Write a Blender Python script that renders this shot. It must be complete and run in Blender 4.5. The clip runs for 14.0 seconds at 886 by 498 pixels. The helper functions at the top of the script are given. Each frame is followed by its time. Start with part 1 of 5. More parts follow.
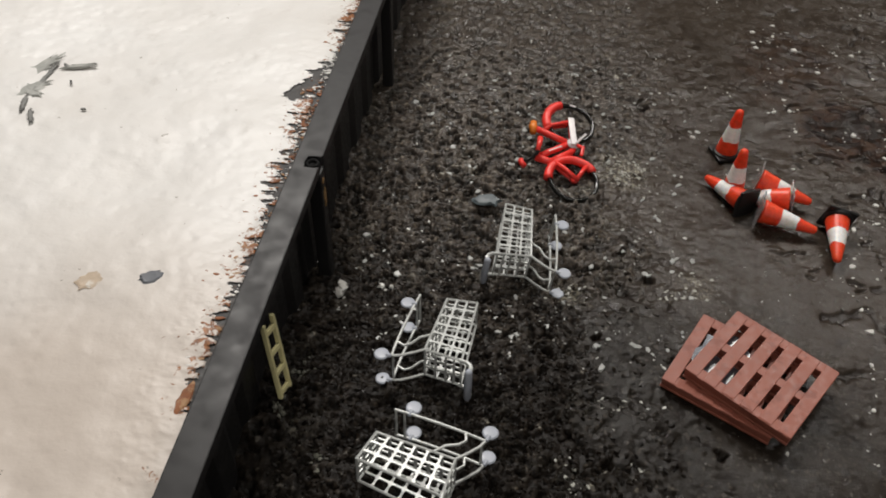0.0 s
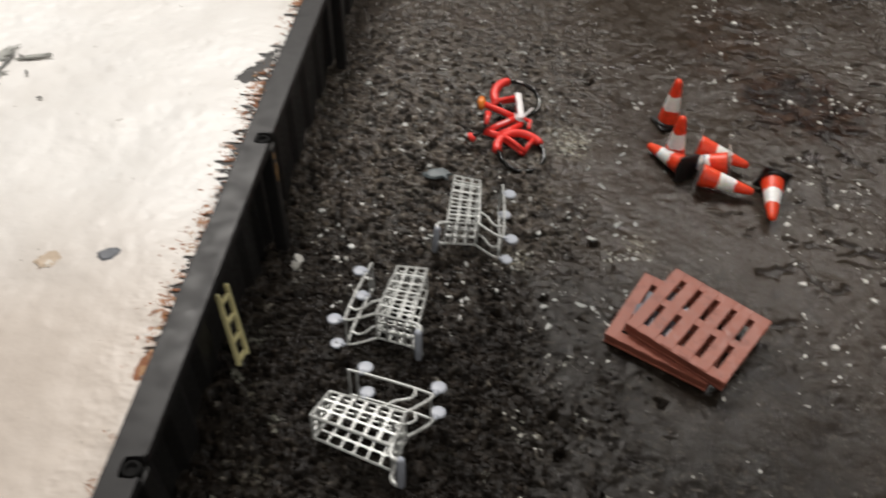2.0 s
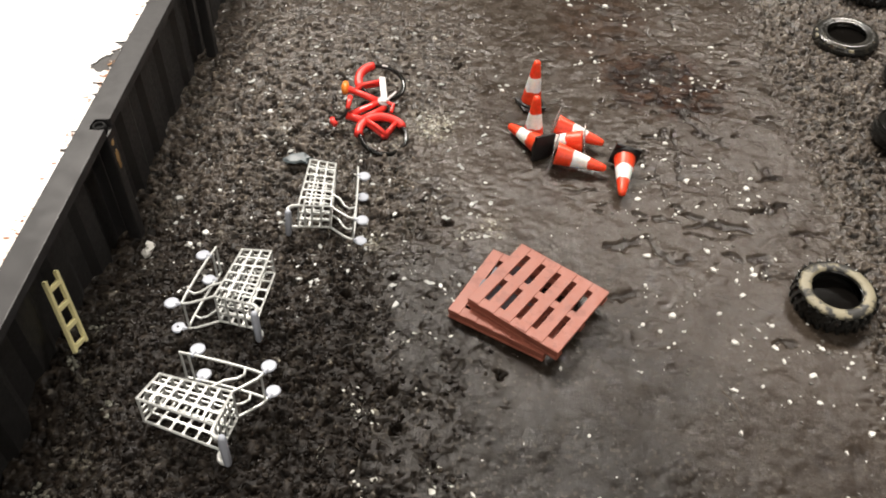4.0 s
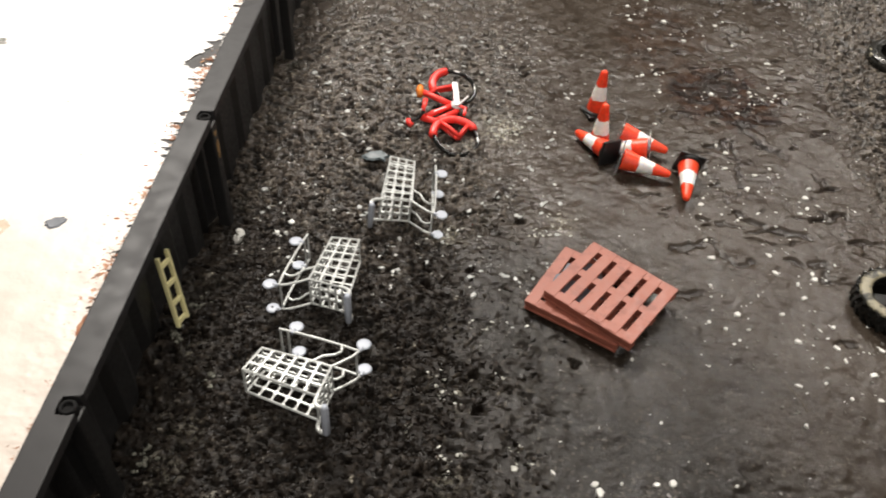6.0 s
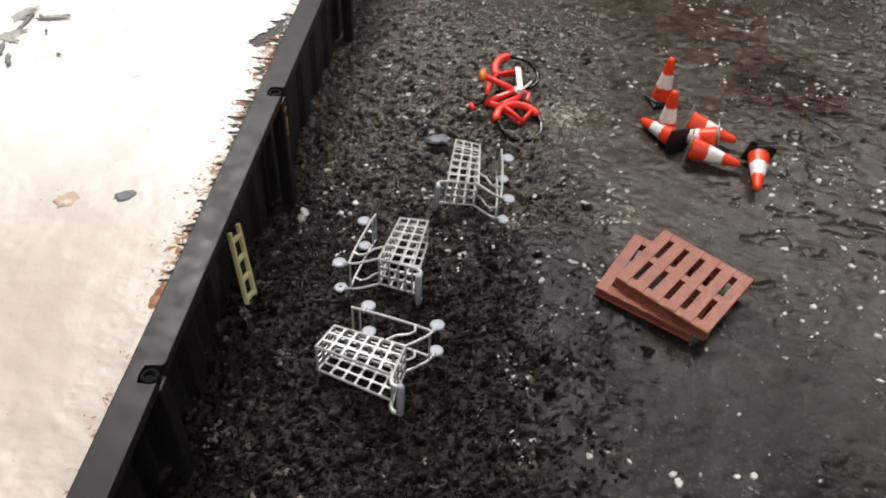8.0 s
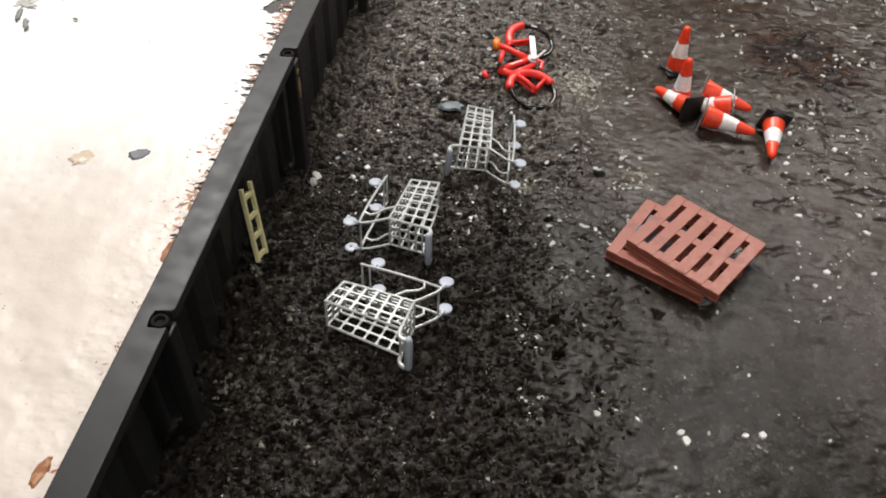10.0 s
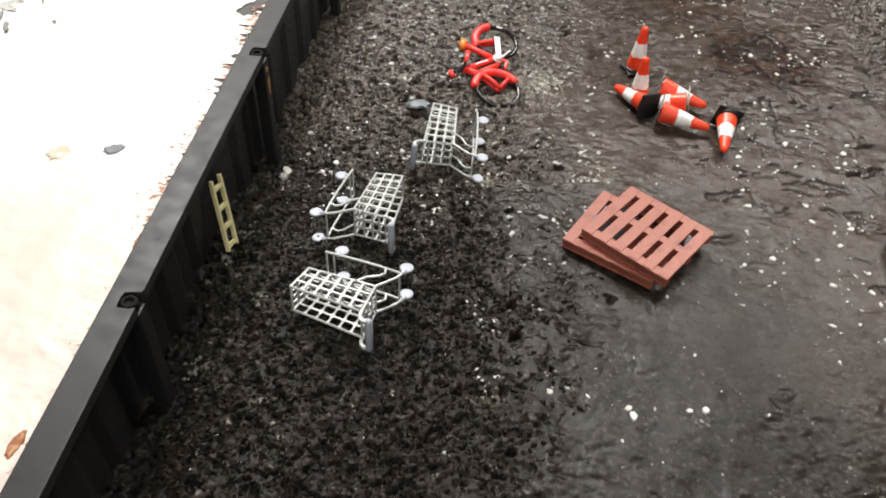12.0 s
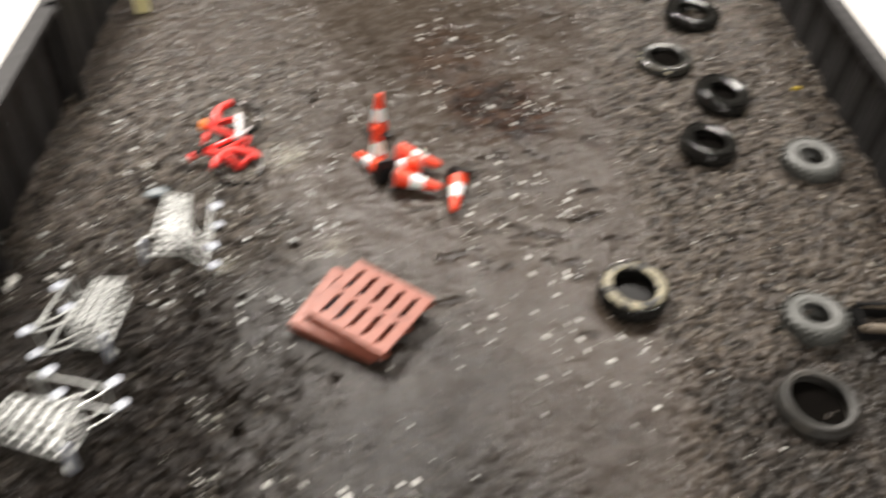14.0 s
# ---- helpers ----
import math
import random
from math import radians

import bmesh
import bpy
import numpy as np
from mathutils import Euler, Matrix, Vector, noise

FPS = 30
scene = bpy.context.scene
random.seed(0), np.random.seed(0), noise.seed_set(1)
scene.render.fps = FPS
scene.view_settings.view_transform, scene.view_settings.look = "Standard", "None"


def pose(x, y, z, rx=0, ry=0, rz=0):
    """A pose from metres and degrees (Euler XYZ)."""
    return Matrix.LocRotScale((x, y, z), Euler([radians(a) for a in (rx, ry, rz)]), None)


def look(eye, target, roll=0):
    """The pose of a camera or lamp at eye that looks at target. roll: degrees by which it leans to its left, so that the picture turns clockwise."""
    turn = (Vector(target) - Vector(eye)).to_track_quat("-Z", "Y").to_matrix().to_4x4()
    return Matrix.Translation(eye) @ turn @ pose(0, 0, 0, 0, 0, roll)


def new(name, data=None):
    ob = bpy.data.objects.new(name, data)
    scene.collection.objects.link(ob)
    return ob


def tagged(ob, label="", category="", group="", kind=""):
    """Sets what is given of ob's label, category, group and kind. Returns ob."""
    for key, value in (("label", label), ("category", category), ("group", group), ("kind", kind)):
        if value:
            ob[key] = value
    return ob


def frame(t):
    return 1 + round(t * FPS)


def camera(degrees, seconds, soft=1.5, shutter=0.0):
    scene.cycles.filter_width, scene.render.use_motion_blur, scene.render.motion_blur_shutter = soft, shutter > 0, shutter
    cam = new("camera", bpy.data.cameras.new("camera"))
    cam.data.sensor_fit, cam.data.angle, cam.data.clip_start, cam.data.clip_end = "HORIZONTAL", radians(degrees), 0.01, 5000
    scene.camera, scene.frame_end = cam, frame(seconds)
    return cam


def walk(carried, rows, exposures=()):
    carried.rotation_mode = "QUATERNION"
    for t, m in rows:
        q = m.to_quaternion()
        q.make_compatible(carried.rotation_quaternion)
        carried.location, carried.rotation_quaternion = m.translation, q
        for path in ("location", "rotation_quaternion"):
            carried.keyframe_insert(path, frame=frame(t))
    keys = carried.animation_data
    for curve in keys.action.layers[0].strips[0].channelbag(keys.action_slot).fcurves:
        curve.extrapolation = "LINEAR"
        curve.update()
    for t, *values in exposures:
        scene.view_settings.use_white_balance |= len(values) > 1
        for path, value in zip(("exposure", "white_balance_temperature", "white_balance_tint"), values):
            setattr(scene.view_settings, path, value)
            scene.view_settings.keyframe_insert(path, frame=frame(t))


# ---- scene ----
# A scale-model canal (about 1:43) on a layout. Lengths in the code are in millimetres, MM turns them into metres.
cam = camera(57.2, 14.0, soft=1.8, shutter=0.8)
PATH = [
    (0.0, (0.00135, -0.00114, 0.16836), (-0.00288, 0.03047, 0.13519), 2.0),
    (0.5, (-0.00108, -0.00283, 0.17094), (-0.00515, 0.02878, 0.13777), 2.1),
    (1.0, (-0.00136, -0.00315, 0.17379), (-0.00529, 0.02850, 0.14065), 2.2),
    (1.5, (0.00258, -0.00725, 0.17176), (-0.00115, 0.02437, 0.13855), 1.9),
    (2.0, (0.01056, -0.01084, 0.16965), (0.00753, 0.02073, 0.13632), 1.5),
    (2.5, (0.03090, -0.00954, 0.16493), (0.02924, 0.02194, 0.13145), 1.8),
    (2.7, (0.03967, -0.00643, 0.16604), (0.03848, 0.02501, 0.13248), 1.8),
    (4.8, (0.04057, -0.02073, 0.17151), (0.03998, 0.01102, 0.13823), 3.2),
    (5.0, (0.03852, -0.02264, 0.17245), (0.03780, 0.00920, 0.13926), 3.3),
    (5.5, (0.03163, -0.02517, 0.17395), (0.03047, 0.00684, 0.14094), 3.5),
    (6.0, (0.02380, -0.02700, 0.17360), (0.02229, 0.00508, 0.14069), 3.7),
    (6.5, (0.01891, -0.02891, 0.17284), (0.01711, 0.00325, 0.13998), 3.8),
    (7.0, (0.01618, -0.03149, 0.17004), (0.01407, 0.00069, 0.13722), 3.8),
    (7.5, (0.01108, -0.03149, 0.16781), (0.00871, 0.00060, 0.13494), 3.8),
    (8.0, (0.01072, -0.02926, 0.16657), (0.00808, 0.00276, 0.13363), 3.6),
    (8.2, (0.00956, -0.02975, 0.16445), (0.00674, 0.00215, 0.13142), 3.5),
    (10.5, (0.01626, -0.03811, 0.16040), (0.01267, -0.00652, 0.12717), 2.8),
    (11.0, (0.01933, -0.04053, 0.15969), (0.01588, -0.00885, 0.12652), 3.0),
    (11.5, (0.02199, -0.04015, 0.16500), (0.01866, -0.00831, 0.13197), 2.9),
    (12.0, (0.02270, -0.04458, 0.16516), (0.01959, -0.01263, 0.13220), 3.1),
    (12.5, (0.02211, -0.05080, 0.16795), (0.01894, -0.01863, 0.13524), 3.1),
    (13.0, (0.03261, -0.05744, 0.17314), (0.02987, -0.02519, 0.14044), 2.8),
    (13.5, (0.04322, -0.05299, 0.17827), (0.04235, -0.02066, 0.14559), 3.2),
    (14.0, (0.07063, -0.03131, 0.18855), (0.07341, 0.00109, 0.15603), 4.2),
]
EXPOSURES = [(0.0, -0.6, 6500, 10), (1.0, -0.52, 6500, 10), (1.5, -0.52, 6500, 10), (2.0, -0.40, 6500, 10), (2.5, 0.04, 6600, 11), (2.8, 0.18, 6700, 11), (5.0, 0.67, 6800, 11), (5.5, 0.55, 6800, 11), (6.0, 0.38, 6650, 10),
             (6.5, 0.24, 6450, 10), (8.0, -0.04, 6400, 10), (10.5, 0.22, 6350, 10), (11.0, 0.33, 6350, 10), (12.0, 0.52, 6400, 10), (13.0, 0.46, 6400, 10), (14.0, 0.76, 6680, 11)]
walk(cam, [(t, look(eye, target, roll)) for t, eye, target, roll in PATH], EXPOSURES)

MM = 0.001
rng = np.random.default_rng(7)

# ---- light: unseen area lamps, fills among them, and a little grey ambience ----
world = bpy.data.worlds.new("world")
scene.world = world
world.use_nodes = True
world.node_tree.nodes["Background"].inputs["Color"].default_value = (1.0, 0.96, 0.92, 1)
world.node_tree.nodes["Background"].inputs["Strength"].default_value = 0.35


def panel_lamp(x, y, z, sx, sy, watts, tilt=(0, 0, 0)):
    lamp = bpy.data.lights.new("unseen_lamp", "AREA")
    lamp.shape, lamp.size, lamp.size_y, lamp.energy = "RECTANGLE", sx, sy, watts
    lamp.color = (1.0, 0.955, 0.90)
    ob = new("unseen_lamp", lamp)
    ob.matrix_world = pose(x, y, z, *tilt)
    return ob


panel_lamp(-0.27, 0.80, 0.97, 0.42, 0.16, 14.6, (-36, -15, 0))
panel_lamp(0.65, 1.25, 1.35, 0.5, 0.2, 13, (-30, 20, 0))
# two added fills from behind the camera, with no known source
panel_lamp(0.1, -0.45, 1.25, 1.2, 0.22, 5.0, (26, 0, 0))
panel_lamp(0.3, -1.5, 0.85, 1.0, 0.3, 4.2, (66, 0, 0))


# ---- materials ----
def nodes_of(name):
    m = bpy.data.materials.new(name)
    m.use_nodes = True
    nt = m.node_tree
    return m, nt, nt.nodes["Principled BSDF"]


def add(nt, kind, **values):
    n = nt.nodes.new(kind)
    for key, value in values.items():
        n.inputs[key].default_value = value
    return n


def ramp(nt, source, stops):
    n = nt.nodes.new("ShaderNodeValToRGB")
    while len(n.color_ramp.elements) < len(stops):
        n.color_ramp.elements.new(0.5)
    for e, (p, c) in zip(n.color_ramp.elements, stops):
        e.position, e.color = p, (*c, 1) if len(c) == 3 else c
    nt.links.new(source, n.inputs["Fac"])
    return n.outputs["Color"]


def mix(nt, fac, a, b):
    n = nt.nodes.new("ShaderNodeMix")
    n.data_type = "RGBA"
    for socket, v in ((n.inputs["Factor"], fac), (n.inputs["A"], a), (n.inputs["B"], b)):
        if isinstance(v, (int, float)):
            socket.default_value = v
        elif isinstance(v, tuple):
            socket.default_value = (*v, 1)
        else:
            nt.links.new(v, socket)
    return n.outputs["Result"]


def coords(nt):
    return nt.nodes.new("ShaderNodeTexCoord").outputs["Object"]


def noise_tex(nt, vec, scale, detail=4.0, rough=0.55, distort=0.0):
    n = add(nt, "ShaderNodeTexNoise", Scale=scale, Detail=detail, Roughness=rough, Distortion=distort)
    nt.links.new(vec, n.inputs["Vector"])
    return n.outputs["Fac"]


def bump(nt, bsdf, height, strength, distance):
    b = add(nt, "ShaderNodeBump", Strength=strength, Distance=distance)
    nt.links.new(height, b.inputs["Height"])
    nt.links.new(b.outputs["Normal"], bsdf.inputs["Normal"])


def plain(name, colour, rough=0.5, metal=0.0, grain=1500, amount=0.25, relief=0.15, spec=0.5, scratch=None, wear=0.54):
    """A painted or moulded surface: colour varied at two scales, with fine relief."""
    m, nt, b = nodes_of(name)
    v = coords(nt)
    fine, broad = noise_tex(nt, v, grain, 6), noise_tex(nt, v, grain * 0.12, 3)
    dark = tuple(c * (1 - amount) for c in colour)
    light = tuple(min(1, c * (1 + amount * 0.6)) for c in colour)
    c1 = ramp(nt, broad, [(0.3, dark), (0.7, light)])
    c2 = mix(nt, ramp(nt, fine, [(0.35, (0, 0, 0)), (0.7, (1, 1, 1))]), c1, colour)
    if scratch:
        worn = ramp(nt, noise_tex(nt, v, grain * 0.3, 8, 0.7), [(wear, (0, 0, 0)), (wear + 0.07, (1, 1, 1))])
        c2 = mix(nt, worn, c2, scratch)
    nt.links.new(c2, b.inputs["Base Color"])
    r = ramp(nt, fine, [(0.3, (rough * 0.75,) * 3), (0.7, (min(1, rough * 1.2),) * 3)])
    nt.links.new(r, b.inputs["Roughness"])
    b.inputs["Metallic"].default_value = metal
    b.inputs["Specular IOR Level"].default_value = spec
    bump(nt, b, fine, relief, 0.0002)
    return m


def ground_material():
    """Wet silt in the channel, gravel along both walls; the mesh carries how gritty and how stained each spot is."""
    m, nt, b = nodes_of("canal_bed")
    v = coords(nt)
    grit = nt.nodes.new("ShaderNodeAttribute")
    grit.attribute_name = "grit"
    stain = nt.nodes.new("ShaderNodeAttribute")
    stain.attribute_name = "stain"
    tone = nt.nodes.new("ShaderNodeAttribute")
    tone.attribute_name = "tone"
    grain = add(nt, "ShaderNodeTexVoronoi", Scale=1300.0, Randomness=1.0)
    nt.links.new(v, grain.inputs["Vector"])
    grainv = nt.nodes.new("ShaderNodeSeparateColor")
    nt.links.new(grain.outputs["Color"], grainv.inputs["Color"])
    broad, mid, fine = noise_tex(nt, v, 28, 4), noise_tex(nt, v, 210, 5, 0.6), noise_tex(nt, v, 1700, 5, 0.65)
    silt = ramp(nt, mid, [(0.25, (0.0195, 0.0148, 0.0111)), (0.5, (0.0353, 0.0271, 0.0206)), (0.75, (0.0538, 0.0418, 0.0318))])
    # paler where dry; the near ground's shade is painted in as darker colours
    dry_lit = nt.nodes.new("ShaderNodeAttribute")
    dry_lit.attribute_name = "dry_lit"
    wet_shaded_silt = ramp(nt, mid, [(0.25, (0.0071, 0.0058, 0.0045)), (0.5, (0.0125, 0.0103, 0.0081)), (0.75, (0.0208, 0.0172, 0.0136))])
    silt = mix(nt, ramp(nt, broad, [(0.35, (0, 0, 0)), (0.7, (1, 1, 1))]), silt, (0.0475, 0.0372, 0.0285))
    pale_stone = ramp(nt, tone.outputs["Fac"], [(0.0, (0.0053, 0.0042, 0.0032)), (0.26, (0.0104, 0.0083, 0.0066)), (0.42, (0.0455, 0.0364, 0.0291)), (0.70, (0.0758, 0.0619, 0.0497)), (0.88, (0.1170, 0.0998, 0.0822)), (0.96, (0.3400, 0.3300, 0.2900))])
    silt = mix(nt, dry_lit.outputs["Fac"], wet_shaded_silt, silt)
    stone = ramp(nt, tone.outputs["Fac"], [(0.0, (0.0029, 0.0023, 0.0017)), (0.40, (0.0060, 0.0045, 0.0035)), (0.72, (0.0130, 0.0100, 0.0077)), (0.88, (0.0222, 0.0180, 0.0144)), (0.975, (0.2000, 0.1900, 0.1650))])
    stone = mix(nt, 0.2, stone, ramp(nt, mid, [(0.3, (0.0078, 0.0065, 0.0055)), (0.7, (0.0290, 0.0241, 0.0203))]))
    pale_stone = mix(nt, 0.22, pale_stone, ramp(nt, mid, [(0.3, (0.0191, 0.0159, 0.0130)), (0.7, (0.0691, 0.0576, 0.0472))]))
    stone = mix(nt, dry_lit.outputs["Fac"], stone, pale_stone)
    chips = ramp(nt, grainv.outputs["Green"], [(0.0, (0.55, 0.54, 0.53)), (0.5, (0.9, 0.88, 0.86)), (0.92, (1.3, 1.28, 1.25)), (0.985, (2.6, 2.6, 2.4))])
    stone = mix(nt, 0.85, stone, chips)
    stone.node.blend_type = "MULTIPLY"
    silt = mix(nt, ramp(nt, grainv.outputs["Green"], [(0.90, (0, 0, 0)), (0.97, (0.35, 0.35, 0.35))]), silt, (0.1283, 0.1132, 0.0952))
    col = mix(nt, grit.outputs["Fac"], silt, stone)
    brown = ramp(nt, noise_tex(nt, v, 160, 6, 0.65, 0.6), [(0.40, (0.0065, 0.0033, 0.0020)), (0.50, (0.0274, 0.0133, 0.0077)), (0.68, (0.0645, 0.0370, 0.0226))])
    col = mix(nt, stain.outputs["Fac"], col, brown)
    # colour for the creases, and for shade painted inside the holes
    crack = nt.nodes.new("ShaderNodeAttribute")
    crack.attribute_name = "crack"
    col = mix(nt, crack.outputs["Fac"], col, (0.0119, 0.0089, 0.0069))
    pale = nt.nodes.new("ShaderNodeAttribute")
    pale.attribute_name = "pale"
    crust = ramp(nt, noise_tex(nt, v, 800, 6, 0.75), [(0.52, (0, 0, 0)), (0.58, (1, 1, 1))])
    k = nt.nodes.new("ShaderNodeMath")
    k.operation = "MULTIPLY"
    nt.links.new(crust, k.inputs[0])
    nt.links.new(pale.outputs["Fac"], k.inputs[1])
    col = mix(nt, k.outputs[0], col, (0.34, 0.32, 0.25))
    nt.links.new(col, b.inputs["Base Color"])
    wet = ramp(nt, mid, [(0.35, (0.13,) * 3), (0.68, (0.40,) * 3)])
    dry = ramp(nt, fine, [(0.3, (0.22,) * 3), (0.7, (0.5,) * 3)])
    glint = ramp(nt, grainv.outputs["Blue"], [(0.90, (1, 1, 1)), (0.94, (0.35, 0.35, 0.35))])
    shine = mix(nt, 1.0, mix(nt, grit.outputs["Fac"], wet, dry), glint)
    shine.node.blend_type = "MULTIPLY"
    nt.links.new(shine, b.inputs["Roughness"])
    level = mix(nt, grit.outputs["Fac"], mix(nt, dry_lit.outputs["Fac"], (0.16,) * 3, (0.26,) * 3), mix(nt, dry_lit.outputs["Fac"], (0.10,) * 3, (0.29,) * 3))
    level = mix(nt, stain.outputs["Fac"], level, (0.12,) * 3)
    nt.links.new(level, b.inputs["Specular IOR Level"])
    both = add(nt, "ShaderNodeMath")
    both.operation = "MULTIPLY_ADD"
    nt.links.new(mid, both.inputs[0])
    both.inputs[1].default_value = 1.6
    nt.links.new(fine, both.inputs[2])
    rough_up = add(nt, "ShaderNodeMath")
    rough_up.operation = "MULTIPLY_ADD"
    nt.links.new(grainv.outputs["Green"], rough_up.inputs[0])
    nt.links.new(grit.outputs["Fac"], rough_up.inputs[1])
    nt.links.new(both.outputs[0], rough_up.inputs[2])
    bump(nt, b, rough_up.outputs[0], 0.3, 0.0005)
    return m


def plaster_material():
    """White-painted plaster, greyed and scuffed, rusty along its broken edge."""
    m, nt, b = nodes_of("white_plaster")
    v = coords(nt)
    fine, mid, broad = noise_tex(nt, v, 900, 6, 0.6), noise_tex(nt, v, 120, 5), noise_tex(nt, v, 18, 4)
    col = ramp(nt, broad, [(0.3, (0.74, 0.715, 0.68)), (0.5, (0.80, 0.785, 0.76)), (0.7, (0.86, 0.855, 0.84))])
    col = mix(nt, ramp(nt, mid, [(0.62, (0, 0, 0)), (0.80, (0.5, 0.5, 0.5))]), col, (0.52, 0.49, 0.45))
    # beige tint with the near end's shade painted into the plaster colour
    beige_shade = nt.nodes.new("ShaderNodeAttribute")
    beige_shade.attribute_name = "beige_shade"
    col = mix(nt, beige_shade.outputs["Fac"], col, (0.57, 0.495, 0.43))
    specks = ramp(nt, noise_tex(nt, v, 420, 3, 0.5), [(0.735, (0, 0, 0)), (0.76, (1, 1, 1))])
    col = mix(nt, specks, col, (0.28, 0.24, 0.20))
    edge = nt.nodes.new("ShaderNodeAttribute")
    edge.attribute_name = "rim_wear"
    patchy = add(nt, "ShaderNodeMath")
    patchy.operation = "MULTIPLY_ADD"
    nt.links.new(edge.outputs["Fac"], patchy.inputs[0])
    patchy.inputs[1].default_value = 0.20
    nt.links.new(noise_tex(nt, v, 430, 8, 0.72, 0.5), patchy.inputs[2])
    k = add(nt, "ShaderNodeMapRange")
    k.inputs["From Min"].default_value = 0.63
    k.inputs["From Max"].default_value = 0.67
    nt.links.new(patchy.outputs[0], k.inputs["Value"])
    speckled = add(nt, "ShaderNodeMath")
    speckled.operation = "GREATER_THAN"
    nt.links.new(edge.outputs["Fac"], speckled.inputs[0])
    speckled.inputs[1].default_value = 0.02
    gate = add(nt, "ShaderNodeMath")
    gate.operation = "MULTIPLY"
    nt.links.new(k.outputs[0], gate.inputs[0])
    nt.links.new(speckled.outputs[0], gate.inputs[1])
    k = gate
    rusty = ramp(nt, fine, [(0.35, (0.13, 0.045, 0.014)), (0.65, (0.40, 0.155, 0.045))])
    nt.links.new(mix(nt, k.outputs[0], col, rusty), b.inputs["Base Color"])
    b.inputs["Roughness"].default_value = 0.45
    knob = add(nt, "ShaderNodeTexVoronoi", Scale=300.0, Randomness=1.0)
    knob.feature = "SMOOTH_F1"
    nt.links.new(v, knob.inputs["Vector"])
    daubed = ramp(nt, broad, [(0.42, (0, 0, 0)), (0.60, (1, 1, 1))])
    pock = mix(nt, daubed, ramp(nt, noise_tex(nt, v, 260, 3, 0.5), [(0.3, (0.4,) * 3), (0.7, (0.55,) * 3)]), knob.outputs["Distance"])
    sumup = add(nt, "ShaderNodeMath")
    sumup.operation = "MULTIPLY_ADD"
    nt.links.new(pock, sumup.inputs[0])
    sumup.inputs[1].default_value = 1.2
    nt.links.new(mid, sumup.inputs[2])
    bump(nt, b, sumup.outputs[0], 0.30, 0.0012)
    return m


def band_cone_material():
    """Orange cone with a hand-painted white band; the bands follow the cone's own height."""
    m, nt, b = nodes_of("cone_orange_white")
    v = coords(nt)
    sep = nt.nodes.new("ShaderNodeSeparateXYZ")
    nt.links.new(v, sep.inputs[0])
    wob = noise_tex(nt, v, 500, 2)
    s = add(nt, "ShaderNodeMath")
    s.operation = "MULTIPLY_ADD"
    nt.links.new(wob, s.inputs[0])
    s.inputs[1].default_value = 0.0016
    nt.links.new(sep.outputs["Z"], s.inputs[2])
    sc = add(nt, "ShaderNodeMath")
    sc.operation = "MULTIPLY"
    nt.links.new(s.outputs[0], sc.inputs[0])
    sc.inputs[1].default_value = 1 / 0.0185
    orange, white = (0.90, 0.078, 0.022), (0.95, 0.945, 0.93)
    bands = ramp(nt, sc.outputs[0], [(0.0, orange), (0.385, orange), (0.395, white), (0.665, white), (0.675, orange)])
    grime = ramp(nt, noise_tex(nt, v, 900, 5), [(0.35, (0.82,) * 3), (0.6, (1, 1, 1))])
    mul = nt.nodes.new("ShaderNodeMix")
    mul.data_type, mul.blend_type = "RGBA", "MULTIPLY"
    mul.inputs["Factor"].default_value = 1.0
    nt.links.new(bands, mul.inputs["A"])
    nt.links.new(grime, mul.inputs["B"])
    nt.links.new(mul.outputs["Result"], b.inputs["Base Color"])
    b.inputs["Roughness"].default_value = 0.38
    b.inputs["Subsurface Weight"].default_value = 0.8
    b.inputs["Subsurface Radius"].default_value = (1.0, 0.8, 0.7)
    b.inputs["Subsurface Scale"].default_value = 0.003
    bump(nt, b, noise_tex(nt, v, 1500, 4), 0.1, 0.0002)
    return m


BED = ground_material()
PLASTER = plaster_material()
CONE = band_cone_material()
BLACK_WALL = plain("black_plastic_wall", (0.0115, 0.0112, 0.0115), 0.5, grain=900, amount=0.35, relief=0.12, spec=0.6)
CAP_GREY = plain("dark_grey_cap", (0.0245, 0.0238, 0.0245), 0.48, grain=260, amount=0.12, relief=0.01, spec=0.32, scratch=None)
LEDGE = plain("dark_ledge", (0.045, 0.043, 0.042), 0.6, grain=700, amount=0.25)
RUST_LEDGE = plain("rusty_ledge", (0.045, 0.043, 0.042), 0.6, grain=900, amount=0.3, scratch=(0.10, 0.055, 0.03))
RUST_ORANGE = plain("orange_rust", (0.30, 0.115, 0.050), 0.75, grain=1200, amount=0.45, relief=0.4, scratch=(0.42, 0.25, 0.13), wear=0.5)
RUST = plain("rust", (0.33, 0.20, 0.085), 0.75, grain=1800, amount=0.5, relief=0.4)
BRICK_RED = plain("brown_red_plastic", (0.31, 0.100, 0.066), 0.5, grain=700, amount=0.16, relief=0.2, scratch=(0.235, 0.072, 0.048))
GREY_METAL = plain("etched_nickel_silver", (0.50, 0.515, 0.50), 0.36, metal=0.15, grain=1600, amount=0.2, relief=0.1)
PALE_BLUE = plain("pale_blue_grey_plastic", (0.38, 0.41, 0.47), 0.4, grain=1600, amount=0.15, relief=0.1)
RED = plain("red_plastic", (0.92, 0.050, 0.038), 0.4, grain=1500, amount=0.12)
ORANGE = plain("orange_plastic", (0.80, 0.22, 0.02), 0.4, grain=1500, amount=0.12)
TYRE_BLACK = plain("black_rubber", (0.012, 0.012, 0.011), 0.11, grain=1200, amount=0.4, relief=0.15, spec=0.38)
